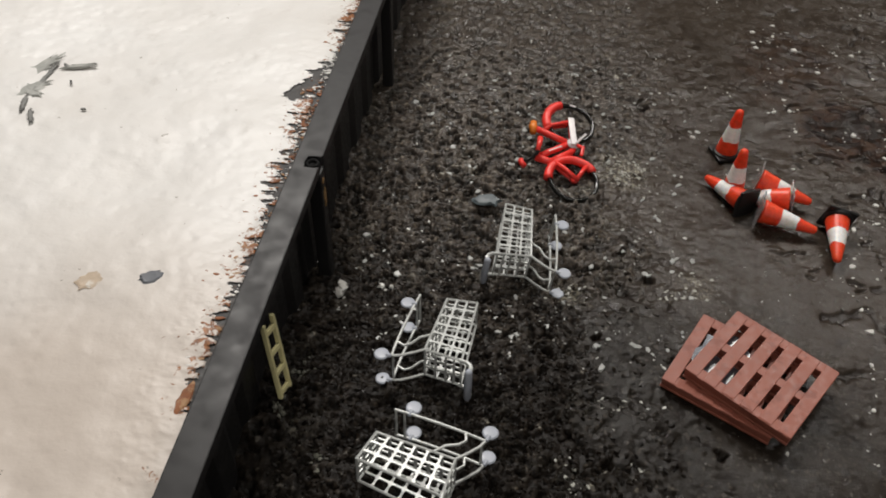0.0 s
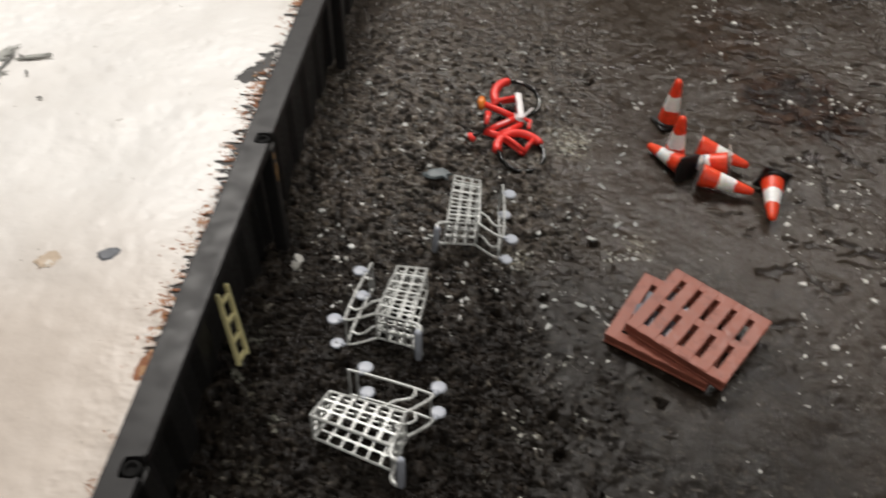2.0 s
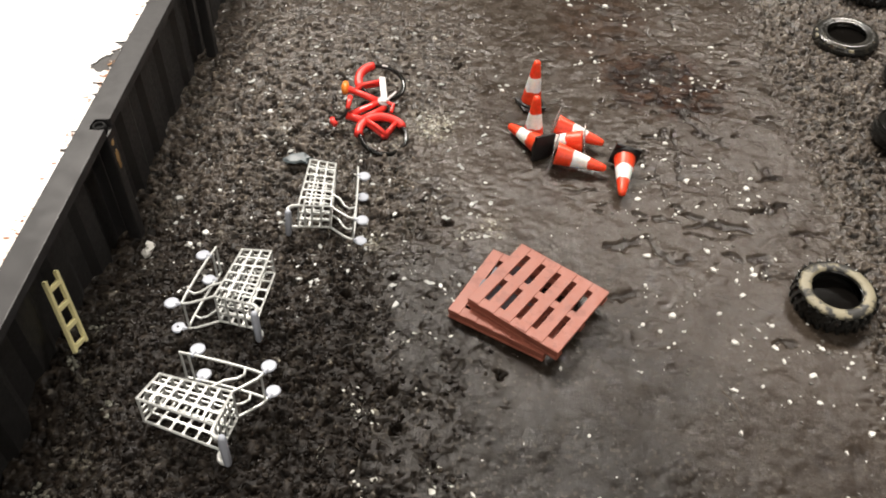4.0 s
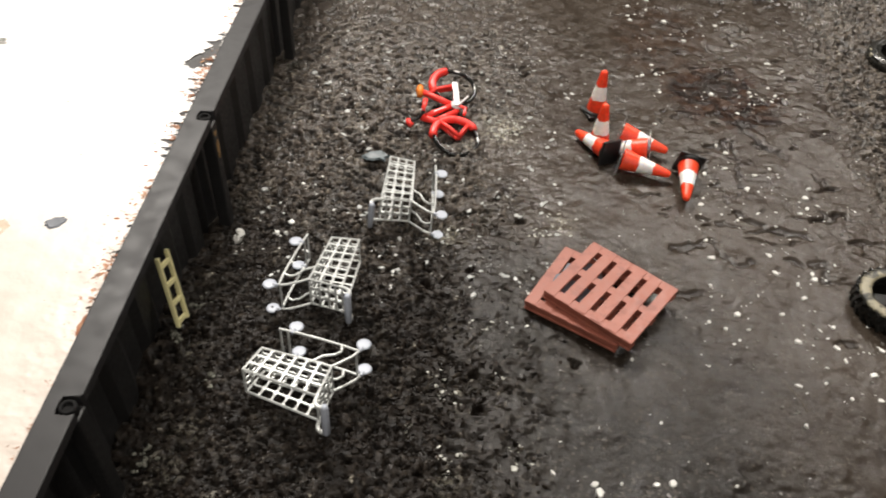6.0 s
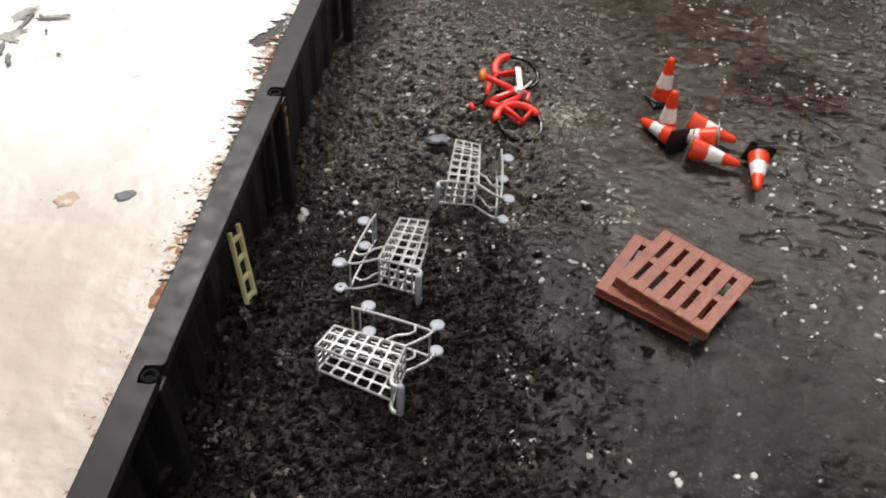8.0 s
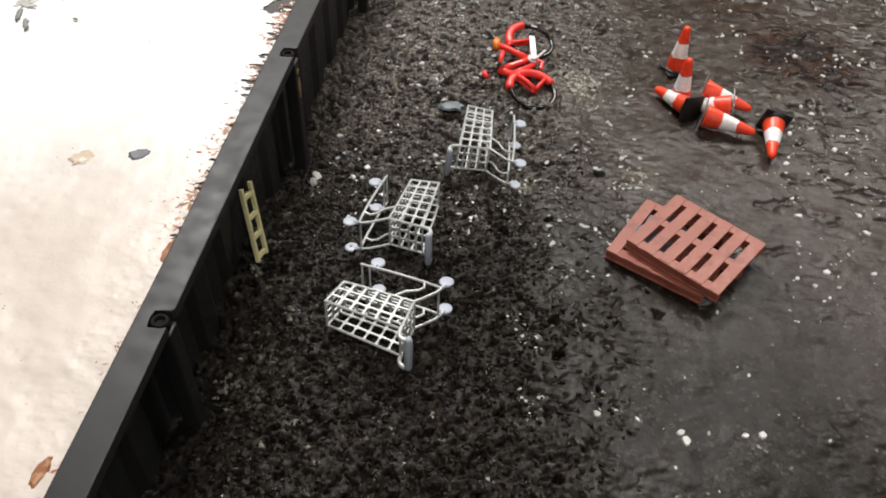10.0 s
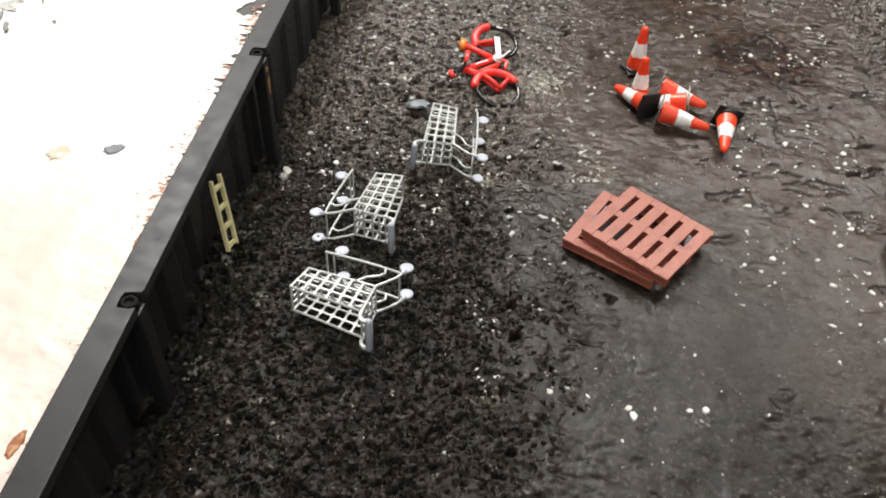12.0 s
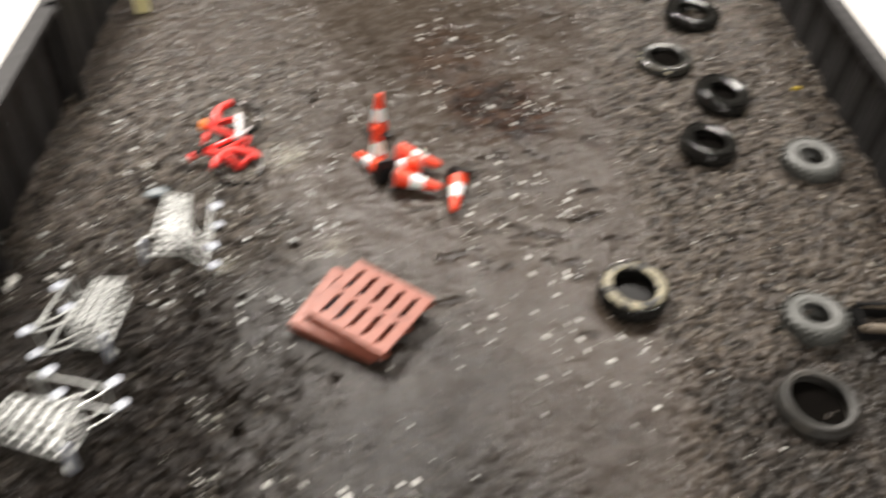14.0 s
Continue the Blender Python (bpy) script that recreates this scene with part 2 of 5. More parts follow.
BASE_BLACK = plain("black_base_plastic", (0.008, 0.008, 0.008), 0.45, grain=1200, amount=0.3)
MATT_BLACK = plain("matt_black", (0.010, 0.010, 0.010), 0.85, grain=900, amount=0.3, spec=0.15)
BLACK_WATER = plain("black_water", (0.005, 0.0045, 0.004), 0.08, grain=260, amount=0.3, relief=0.05, spec=0.012)
# pale blue base colour paints the reflection on standing water
GLINT_FILM = plain("glint_film", (0.17, 0.185, 0.215), 0.2, grain=300, amount=0.4, relief=0.1, spec=0.6)
DULL_RUBBER = plain("dull_grey_rubber", (0.035, 0.034, 0.031), 0.5, grain=600, amount=0.35, relief=0.25, scratch=(0.06, 0.055, 0.047))
DUSTY = plain("dusty_rubber", (0.018, 0.018, 0.016), 0.24, grain=600, amount=0.4, relief=0.3, scratch=(0.055, 0.050, 0.040))
TAN_RUBBER = plain("mud_crusted_rubber", (0.29, 0.262, 0.18), 0.55, grain=520, amount=0.35, relief=0.5, scratch=(0.02, 0.02, 0.018), wear=0.47)
WORN_GREY = plain("grey_worn_rubber", (0.085, 0.088, 0.082), 0.45, grain=700, amount=0.3, relief=0.3)
LADDER_YELLOW = plain("pale_yellow_plastic", (0.78, 0.72, 0.38), 0.5, grain=1200, amount=0.18)
WHITE_CHIP = plain("white_flake", (0.60, 0.595, 0.56), 0.45, grain=1500, amount=0.2)
SILVER_WHITE = plain("silvery_white", (0.70, 0.66, 0.66), 0.3, grain=1500, amount=0.2)
GREY_GRIT = plain("grey_grit", (0.105, 0.10, 0.088), 0.3, grain=1500, amount=0.4)
GREY_CHIP = plain("grey_chip", (0.15, 0.16, 0.18), 0.6, grain=900, amount=0.35)
DEBRIS_GREY = plain("grey_green_scrap", (0.40, 0.405, 0.38), 0.6, grain=700, amount=0.45, relief=0.4, scratch=(0.5, 0.5, 0.47))
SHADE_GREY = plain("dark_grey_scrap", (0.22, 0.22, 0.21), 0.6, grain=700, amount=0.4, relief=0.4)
TEAL_CHIP = plain("grey_teal_scrap", (0.10, 0.125, 0.135), 0.45, grain=900, amount=0.3)
CRUMB = plain("grey_green_crumb", (0.13, 0.13, 0.105), 0.6, grain=900, amount=0.4, relief=0.4)
BEIGE = plain("beige_paint", (0.56, 0.45, 0.34), 0.6, grain=900, amount=0.3, scratch=(0.70, 0.66, 0.60))
TAN_WOOD = plain("tan_plastic_rod", (0.15, 0.122, 0.090), 0.45, grain=500, amount=0.3)
ROOM_WALL = plain("room_wall_paint", (0.34, 0.32, 0.30), 0.8, grain=20, amount=0.1)
ROOM_FLOOR = plain("room_floor", (0.20, 0.17, 0.14), 0.6, grain=20, amount=0.2)
TABLE = plain("layout_board", (0.12, 0.10, 0.08), 0.7, grain=60, amount=0.2)


def clear_material():
    m, nt, b = nodes_of("clear_acetate")
    b.inputs["Base Color"].default_value = (0.92, 0.90, 0.90, 1)
    b.inputs["Transmission Weight"].default_value = 0.85
    b.inputs["Roughness"].default_value = 0.12
    b.inputs["IOR"].default_value = 1.45
    return m


CLEAR = clear_material()


# ---- mesh helpers ----
def mesh_of(name, bm, material, smooth=False):
    bmesh.ops.scale(bm, vec=(MM, MM, MM), verts=bm.verts)
    bmesh.ops.recalc_face_normals(bm, faces=bm.faces)
    me = bpy.data.meshes.new(name)
    bm.to_mesh(me)
    bm.free()
    if smooth:
        me.polygons.foreach_set("use_smooth", [True] * len(me.polygons))
    for m in material if isinstance(material, (list, tuple)) else [material]:
        me.materials.append(m)
    return me


def part(name, bm, material, parent=None, label="", smooth=False):
    ob = new(name, mesh_of(name, bm, material, smooth))
    ob.parent = parent
    return tagged(ob, label)


def thing(name, m, label, category, group="", kind=""):
    """An Empty at a thing's base; m in millimetres."""
    ob = new(name)
    ob.empty_display_size = 0.005
    m = m.copy()
    m.translation *= MM
    ob.matrix_world = m
    return tagged(ob, label, category, group, kind)


def frame_of(origin, x, y, z):
    m = Matrix((x, y, z)).transposed().to_4x4()
    m.translation = origin
    return m


def box(bm, c, s, bevel=0.0, turn=None):
    m = Matrix.Translation(c) @ (turn if turn else Matrix()) @ Matrix.Diagonal((*s, 1))
    made = bmesh.ops.create_cube(bm, size=1, matrix=m)["verts"]
    if bevel:
        edges = list({e for v in made for e in v.link_edges})
        bmesh.ops.bevel(bm, geom=edges, offset=bevel, segments=2, affect="EDGES", profile=0.6)


def tube(bm, pts, r, n=8, closed=False, squash=1.0):
    """A round bar along a line of points; r may be one radius or one for each point."""
    pts = [Vector(p) for p in pts]
    rs = r if isinstance(r, (list, tuple)) else [r] * len(pts)
    rings, side = [], None
    for i, p in enumerate(pts):
        a = pts[i - 1] if i or closed else p
        b = pts[(i + 1) % len(pts)] if i + 1 < len(pts) or closed else p
        d = (b - a).normalized()
        if side is None:
            side = d.orthogonal().normalized()
        side = (side - d * side.dot(d)).normalized()
        up = d.cross(side)
        rings.append([bm.verts.new(p + (side * math.cos(2 * math.pi * (k + 0.5) / n) + up * math.sin(2 * math.pi * (k + 0.5) / n) * squash) * rs[i]) for k in range(n)])
    for i in range(len(rings) if closed else len(rings) - 1):
        a, b = rings[i], rings[(i + 1) % len(rings)]
        for k in range(n):
            bm.faces.new((a[k], a[(k + 1) % n], b[(k + 1) % n], b[k]))
    if not closed:
        bm.faces.new(rings[0][::-1])
        bm.faces.new(rings[-1])


def lathe(bm, profile, n=40, closed=False, axis=None, wobble=0.0):
    """Turns a profile of (radius, height) about z."""
    m = axis or Matrix()
    rings = []
    for r, h in profile:
        rings.append([bm.verts.new(m @ Vector((r * math.cos(2 * math.pi * k / n) * (1 + wobble * math.sin(4 * math.pi * k / n)), r * math.sin(2 * math.pi * k / n), h))) for k in range(n)])
    count = len(rings) if closed else len(rings) - 1
    for i in range(count):
        a, b = rings[i], rings[(i + 1) % len(rings)]
        for k in range(n):
            bm.faces.new((a[k], a[(k + 1) % n], b[(k + 1) % n], b[k]))
    if not closed:
        bm.faces.new(rings[0][::-1])
        bm.faces.new(rings[-1])


# ---- fields that shape the ground ----
def lattice(ix, iy, seed):
    h = (ix.astype(np.int64) * 374761393 + iy.astype(np.int64) * 668265263 + seed * 1442695041) & 0x7FFFFFFF
    h = ((h ^ (h >> 13)) * 1274126177) & 0x7FFFFFFF
    h = (h ^ (h >> 16)) & 0xFFFFFF
    return h / float(0xFFFFFF)


def value_noise(x, y, seed=0):
    ix, iy = np.floor(x), np.floor(y)
    fx, fy = x - ix, y - iy
    fx, fy = fx * fx * (3 - 2 * fx), fy * fy * (3 - 2 * fy)
    a, b = lattice(ix, iy, seed), lattice(ix + 1, iy, seed)
    c, d = lattice(ix, iy + 1, seed), lattice(ix + 1, iy + 1, seed)
    return (a * (1 - fx) + b * fx) * (1 - fy) + (c * (1 - fx) + d * fx) * fy


def fbm(x, y, seed=0, octaves=4):
    out, amp, total = 0.0, 1.0, 0.0
    x, y = 0.86 * x - 0.5 * y, 0.5 * x + 0.86 * y
    for o in range(octaves):
        out, total = out + amp * value_noise(x, y, seed + o), total + amp
        x, y, amp = (0.8 * x - 0.6 * y) * 2.03 + 7.1, (0.6 * x + 0.8 * y) * 2.03 - 3.7, amp * 0.5
    return out / total


def pebbles(x, y, seed=0):
    """Broken stones: nearness to the closest scattered centre, that stone's random number, and its slanting top."""
    ix, iy = np.floor(x), np.floor(y)
    best, pick, slant = np.full(x.shape, 9.0), np.zeros(x.shape), np.zeros(x.shape)
    for dx in (-1, 0, 1):
        for dy in (-1, 0, 1):
            jx, jy = ix + dx, iy + dy
            ox, oy = x - jx - lattice(jx, jy, seed), y - jy - lattice(jx, jy, seed + 11)
            d = ox ** 2 + oy ** 2
            near = d < best
            lean = ox * (lattice(jx, jy, seed + 37) - 0.5) + oy * (lattice(jx, jy, seed + 41) - 0.5)
            best, pick, slant = np.where(near, d, best), np.where(near, lattice(jx, jy, seed + 23), pick), np.where(near, lean, slant)
    return np.clip(1 - best, -0.2, 1), pick, slant


def smooth_step(v, a, b):
    t = np.clip((v - a) / (b - a), 0, 1)
    return t * t * (3 - 2 * t)


def bed_height(x, y):
    """The broad shape of the bed: silt in the middle, banked up against the walls."""
    x, y = np.asarray(x, float), np.asarray(y, float)
    hump = 6.0 * smooth_step(-x, -22, 22) * smooth_step(-y, -150, -95)
    hump = hump - 3.6 * smooth_step(-x, 30, 47) * smooth_step(-y, -92, -76)
    far = -2.4 * smooth_step(-x, 15, 50) * smooth_step(y, 112, 145)
    right = 4.0 * smooth_step(x, 150, 215) + 4.0 * smooth_step(x, 200, 245) * smooth_step(y, 200, 300)
    hollow = 2.6 * np.exp(-((x - 6) / 17) ** 2 - ((y - 160) / 22) ** 2)
    return hump + far + right - 0.6 - hollow


def grit_mask(x, y):
    """One where gravel lies, nought on the silt."""
    wob = (fbm(x / 26, y / 26, 5, 5) - 0.5) * 46 + (fbm(x / 3, y / 3, 15, 2) - 0.5) * 22
    left = smooth_step(-(x + wob), -50, -16) * (1 - 0.45 * smooth_step(y, 205, 300))
    right = smooth_step(x + wob * 0.45, 146, 164)
    return np.clip(left + right, 0, 1)


def field_mesh(name, xs, ys, height, attributes, material, smooth=True):
    X, Y = np.meshgrid(xs, ys)
    Z = height(X, Y)
    co = np.stack([X, Y, Z], -1).reshape(-1, 3) * MM
    nx, ny = len(xs), len(ys)
    i = (np.arange(ny - 1)[:, None] * nx + np.arange(nx - 1)[None, :]).ravel()
    quads = np.stack([i, i + 1, i + nx + 1, i + nx], -1)
    me = bpy.data.meshes.new(name)
    me.vertices.add(len(co))
    me.vertices.foreach_set("co", co.ravel())
    me.loops.add(quads.size)
    me.loops.foreach_set("vertex_index", quads.ravel().astype(np.int32))
    me.polygons.add(len(quads))
    me.polygons.foreach_set("loop_start", np.arange(0, quads.size, 4, dtype=np.int32))
    me.polygons.foreach_set("loop_total", np.full(len(quads), 4, dtype=np.int32))
    me.update(calc_edges=True)
    me.polygons.foreach_set("use_smooth", [smooth] * len(quads))
    for key, f in attributes.items():
        a = me.attributes.new(key, "FLOAT", "POINT")
        a.data.foreach_set("value", f(X, Y).ravel().astype(np.float32))
    me.materials.append(material)
    return new(name, me)


# ---- the canal bed ----
CHANNELS = (((86, 153), (94, 155), (98, 159), (100, 153), (104, 149), (110, 150)), ((100, 166), (109, 165)), ((110, 163), (120, 165), (129, 164)), ((124, 172), (136, 172), (143, 176)),
            ((126, 121), (132, 122)), ((85, 133), (93, 135)), ((127, 152), (132, 152), (130, 146)), ((112, 230), (118, 217), (125, 207), (130, 203)), ((112, 209), (112, 195), (111, 184)), ((137, 195), (142, 189)))


def channel(x, y):
    """Shallow wet runnels that wander over the silt."""
    wx, wy = x + (fbm(x / 2.5, y / 2.5, 141, 3) - 0.5) * 3.4, y + (fbm(x / 2.5, y / 2.5, 142, 3) - 0.5) * 3.4
    near = np.full(np.shape(x), 99.0)
    for line in CHANNELS:
        for (ax, ay), (bx, by) in zip(line, line[1:]):
            u = np.clip(((wx - ax) * (bx - ax) + (wy - ay) * (by - ay)) / ((bx - ax) ** 2 + (by - ay) ** 2), 0, 1)
            near = np.minimum(near, np.hypot(wx - ax - u * (bx - ax), wy - ay - u * (by - ay)))
    wide = 0.5 + 1.3 * smooth_step(fbm(x / 7, y / 7, 143, 2), 0.3, 0.7)
    return 1 - smooth_step(near / wide, 0.55, 1.15)


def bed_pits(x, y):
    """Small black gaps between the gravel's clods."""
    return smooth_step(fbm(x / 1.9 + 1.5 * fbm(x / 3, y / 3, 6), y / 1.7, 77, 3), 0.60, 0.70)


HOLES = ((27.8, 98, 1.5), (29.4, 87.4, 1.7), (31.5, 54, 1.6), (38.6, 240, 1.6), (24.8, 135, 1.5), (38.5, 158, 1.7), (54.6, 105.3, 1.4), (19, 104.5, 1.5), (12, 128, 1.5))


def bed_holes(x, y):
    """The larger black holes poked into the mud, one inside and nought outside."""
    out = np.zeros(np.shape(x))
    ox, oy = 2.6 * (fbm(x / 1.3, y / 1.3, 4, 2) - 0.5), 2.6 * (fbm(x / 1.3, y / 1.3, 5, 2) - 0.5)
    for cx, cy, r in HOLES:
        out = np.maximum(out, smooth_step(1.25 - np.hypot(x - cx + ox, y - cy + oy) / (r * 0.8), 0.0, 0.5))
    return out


def bed_relief(x, y):
    g = grit_mask(x, y)
    wx, wy = x + (fbm(x / 1.7, y / 1.7, 21, 2) - 0.5) * 1.2, y + (fbm(x / 1.7, y / 1.7, 22, 2) - 0.5) * 1.2
    p1, r1, l1 = pebbles(wx / 2.15, wy / 1.9, 31)
    p2, r2, l2 = pebbles(wx / 1.3, wy / 1.3, 57)
    stones = 0.5 * p1 + 1.0 * r1 ** 2 + 1.5 * l1 + 0.35 * p2 * r2 + 0.85 * l2
    lumps = (fbm(x / 6, y / 6, 3, 4) - 0.5) * 1.3
    pits = -1.3 * bed_pits(x, y)
    silt = (fbm(x / 16, y / 16, 41) - 0.5) * 1.4 + (fbm(x / 3.4, y / 3.4, 43) - 0.5) * 0.35
    stirred = smooth_step(fbm(x / 22, y / 22, 47, 3), 0.40, 0.60)
    silt = silt + stirred * (np.abs(fbm(x / 5 + 1.2 * fbm(x / 7, y / 7, 48), y / 3.6, 49, 3) - 0.5) * 1.1 + 0.05 * pebbles(wx / 1.8, wy / 1.6, 53)[2])
    wrinkle = np.abs(fbm(x / 13 + 1.6 * fbm(x / 12, y / 12, 19), y / 8 + 1.6 * fbm(x / 12, y / 12, 20), 61, 3) - 0.5)
    fold = 0.062 * smooth_step(fbm(x / 9, y / 9, 93), 0.46, 0.62)
    silt -= 0.5 * channel(x, y)
    silt -= 0.8 * smooth_step(fold - wrinkle, 0, 0.035) * smooth_step(y, 120, 165) * smooth_step(x, 60, 95)
    holes = -2.6 * bed_holes(x, y)
    return bed_height(x, y) + g * ((0.62 + 0.38 * bed_dry_lit(x, y)) * (1 - 0.5 * smooth_step(y, 185, 240) * (x < 100)) * stones + lumps + pits - 0.3) + (1 - g) * silt + holes


def bed_tone(x, y):
    """Each stone's own tone; gap shade and near east shade are painted in."""
    wx, wy = x + (fbm(x / 1.7, y / 1.7, 21, 2) - 0.5) * 1.2, y + (fbm(x / 1.7, y / 1.7, 22, 2) - 0.5) * 1.2
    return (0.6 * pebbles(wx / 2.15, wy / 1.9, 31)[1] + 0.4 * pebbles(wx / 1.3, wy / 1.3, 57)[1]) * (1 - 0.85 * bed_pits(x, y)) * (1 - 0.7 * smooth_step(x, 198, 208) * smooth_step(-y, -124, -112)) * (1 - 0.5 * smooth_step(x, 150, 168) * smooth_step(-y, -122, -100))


def bed_stain(x, y):
    d = np.hypot((x - 92) / 22, (y - 272) / 36)
    e = np.hypot((x - 114) / 24, (y - 236) / 24)
    e = np.minimum(e, np.hypot((x - 107) / 13, (y - 240) / 11) * 0.7)
    pool = np.maximum(0.5 * (1 - smooth_step(d, 0.6, 1.15)), 1 - smooth_step(e, 0.6, 1.15)) * smooth_step(fbm(x / 9, y / 9, 91), 0.22, 0.40)
    return np.clip(pool, 0, 1)


def bed_crack(x, y):
    """Dark wet creases in the silt, with the holes' shade painted in."""
    vein = np.abs(fbm(x / 13 + 1.6 * fbm(x / 12, y / 12, 19), y / 8 + 1.6 * fbm(x / 12, y / 12, 20), 61, 3) - 0.5)
    width = 0.056 * smooth_step(fbm(x / 9, y / 9, 93), 0.46, 0.62)
    vein = smooth_step(width - vein, 0, 0.008)
    sink = 0.9 * (1 - smooth_step(np.hypot((x - 107) / 17, (y - 240 - 0.3 * (x - 107)) / 10) + 1.6 * (fbm(x / 4, y / 3, 151, 3) - 0.5), 0.5, 0.9))
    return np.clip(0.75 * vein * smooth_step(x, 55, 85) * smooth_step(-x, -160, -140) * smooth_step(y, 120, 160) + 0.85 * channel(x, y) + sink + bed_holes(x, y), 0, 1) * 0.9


def bed_pale(x, y):
    out = 0.0
    for cx, cy, r in ((30, 205, 13), (33, 202, 9), (20, 193, 4), (16, 150, 8), (52, 158, 7), (-38, 72, 6), (-40, 60, 7), (24, 66, 6), (-44, 92, 4)):
        out = out + (0.2 if cy < 100 else 0.55) * (1 - smooth_step(np.hypot(x - cx, y - cy) / r, 0.2, 1.0))
    drift = smooth_step(fbm(x / 8, y / 8, 131, 3), 0.52, 0.68) * grit_mask(x, y) * (0.04 + 0.10 * smooth_step(y, 90, 170))
    return np.clip(out + drift, 0, 1)


def bed_dry_lit(x, y):
    """Paler dry gravel away from the wet west heap; near and east shade painted darker."""
    far = smooth_step(y + (fbm(x / 18, y / 18, 101) - 0.5) * 50 + 0.5 * np.maximum(x - 20, 0) + 0.55 * np.maximum(x - 75, 0), 108, 200)
    # near east corner darkened for a shadow cast from out of view
    return np.clip(far + smooth_step(x, 140, 165) * (0.03 + 0.97 * smooth_step(y, 108, 190)) * (1 - smooth_step(x, 188, 206) * smooth_step(-y, -138, -116)), 0, 1)


xs = np.concatenate([np.arange(-62, 50, 0.4), np.arange(50, 145, 0.5), np.arange(145, 252, 0.42)])
ys = np.concatenate([np.arange(-120, 20, 4.0), np.arange(20, 270, 0.42), np.arange(270, 350, 0.8), np.arange(350, 640, 6.0)])
ground = field_mesh("ground", xs, ys, bed_relief, {"grit": grit_mask, "dry_lit": bed_dry_lit, "tone": bed_tone, "stain": bed_stain, "crack": bed_crack, "pale": bed_pale}, BED)
tagged(ground, "wet dark brown silt and gravel of the drained canal bed", "ground", kind="structure")


def bed_top(x, y):
    return float(bed_relief(np.array([[x]], float), np.array([[y]], float))[0, 0])


# ---- loose clods and stones that make up the gravel ----
def clod_shapes(subdivisions, seed, count=8):
    """Unit stones: spheres cut flat by random planes."""
    r = np.random.default_rng(seed)
    bm = bmesh.new()
    bmesh.ops.create_icosphere(bm, subdivisions=subdivisions, radius=1.0)
    base = np.array([v.co[:] for v in bm.verts])
    faces = np.array([[v.index for v in f.verts] for f in bm.faces], np.int64)
    bm.free()
    shapes = []
    for _ in range(count):
        v = base * r.uniform(0.8, 1.15, (len(base), 1))
        for _ in range(9):
            n = r.normal(size=3)
            n /= np.linalg.norm(n)
            v = v - n * np.maximum(0, v @ n - r.uniform(0.42, 0.8))[:, None]
        shapes.append(v * np.array([1.15, 0.95, 0.72]))
    return shapes, faces


def clods(name, x_range, y_range, step, sizes, subdivisions, seed, label):
    """Stones strewn thickly wherever gravel lies, joined into one mesh with the bed's own attributes."""
    r = np.random.default_rng(seed)
    gx, gy = np.meshgrid(np.arange(*x_range, step), np.arange(*y_range, step))
    gx, gy = gx.ravel() + r.uniform(-0.6, 0.6, gx.size) * step, gy.ravel() + r.uniform(-0.6, 0.6, gx.size) * step
    # each stone takes the bed's paleness, its painted shade included
    dusty = bed_dry_lit(gx, gy)
    keep = (bed_holes(gx, gy) < 0.2) & (r.uniform(size=gx.size) < (0.85 - 0.3 * dusty) * (1 - 0.55 * smooth_step(gy, 185, 235) * (gx < 100)) * grit_mask(gx, gy) ** 1.4)
    gx, gy, dusty = gx[keep], gy[keep], dusty[keep]
    size = sizes[0] + (sizes[1] - sizes[0]) * r.uniform(size=gx.size) ** 1.8
    gz = bed_relief(gx, gy) + size * (0.12 - 0.28 * dusty)
    shapes, faces = clod_shapes(subdivisions, seed)
    n = len(shapes[0])
    a, b = r.uniform(0, 2 * math.pi, gx.size), r.normal(0, 0.45, gx.size)
    V = np.stack(shapes)[r.integers(0, len(shapes), gx.size)] * size[:, None, None]
    ca, sa, cb, sb = np.cos(a)[:, None], np.sin(a)[:, None], np.cos(b)[:, None], np.sin(b)[:, None]
    x, y, z = V[..., 0] * cb + V[..., 2] * sb, V[..., 1], V[..., 2] * cb - V[..., 0] * sb
    co = np.stack([x * ca - y * sa + gx[:, None], x * sa + y * ca + gy[:, None], z + gz[:, None]], -1).reshape(-1, 3) * MM
    tris = (faces[None] + (np.arange(gx.size) * n)[:, None, None]).reshape(-1, 3)
    me = bpy.data.meshes.new(name)
    me.vertices.add(len(co))
    me.vertices.foreach_set("co", co.ravel())
    me.loops.add(tris.size)
    me.loops.foreach_set("vertex_index", tris.ravel().astype(np.int32))
    me.polygons.add(len(tris))
    me.polygons.foreach_set("loop_start", np.arange(0, tris.size, 3, dtype=np.int32))
    me.polygons.foreach_set("loop_total", np.full(len(tris), 3, dtype=np.int32))
    me.update(calc_edges=True)
    me.polygons.foreach_set("use_smooth", [False] * len(tris))
    tone = r.uniform(0.2, 0.9, gx.size) ** 1.15
    # near east shade painted into these stones' tone as well
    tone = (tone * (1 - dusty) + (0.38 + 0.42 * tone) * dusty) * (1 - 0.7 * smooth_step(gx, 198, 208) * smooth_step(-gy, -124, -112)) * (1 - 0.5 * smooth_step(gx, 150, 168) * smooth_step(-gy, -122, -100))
    for key, values in (("grit", np.ones(gx.size)), ("dry_lit", dusty), ("tone", tone), ("stain", bed_stain(gx, gy)), ("crack", np.zeros(gx.size)), ("pale", bed_pale(gx, gy))):
        me.attributes.new(key, "FLOAT", "POINT").data.foreach_set("value", np.repeat(values, n).astype(np.float32))
    me.materials.append(BED)
    return tagged(new(name, me), label, "gravel", kind="stuff")


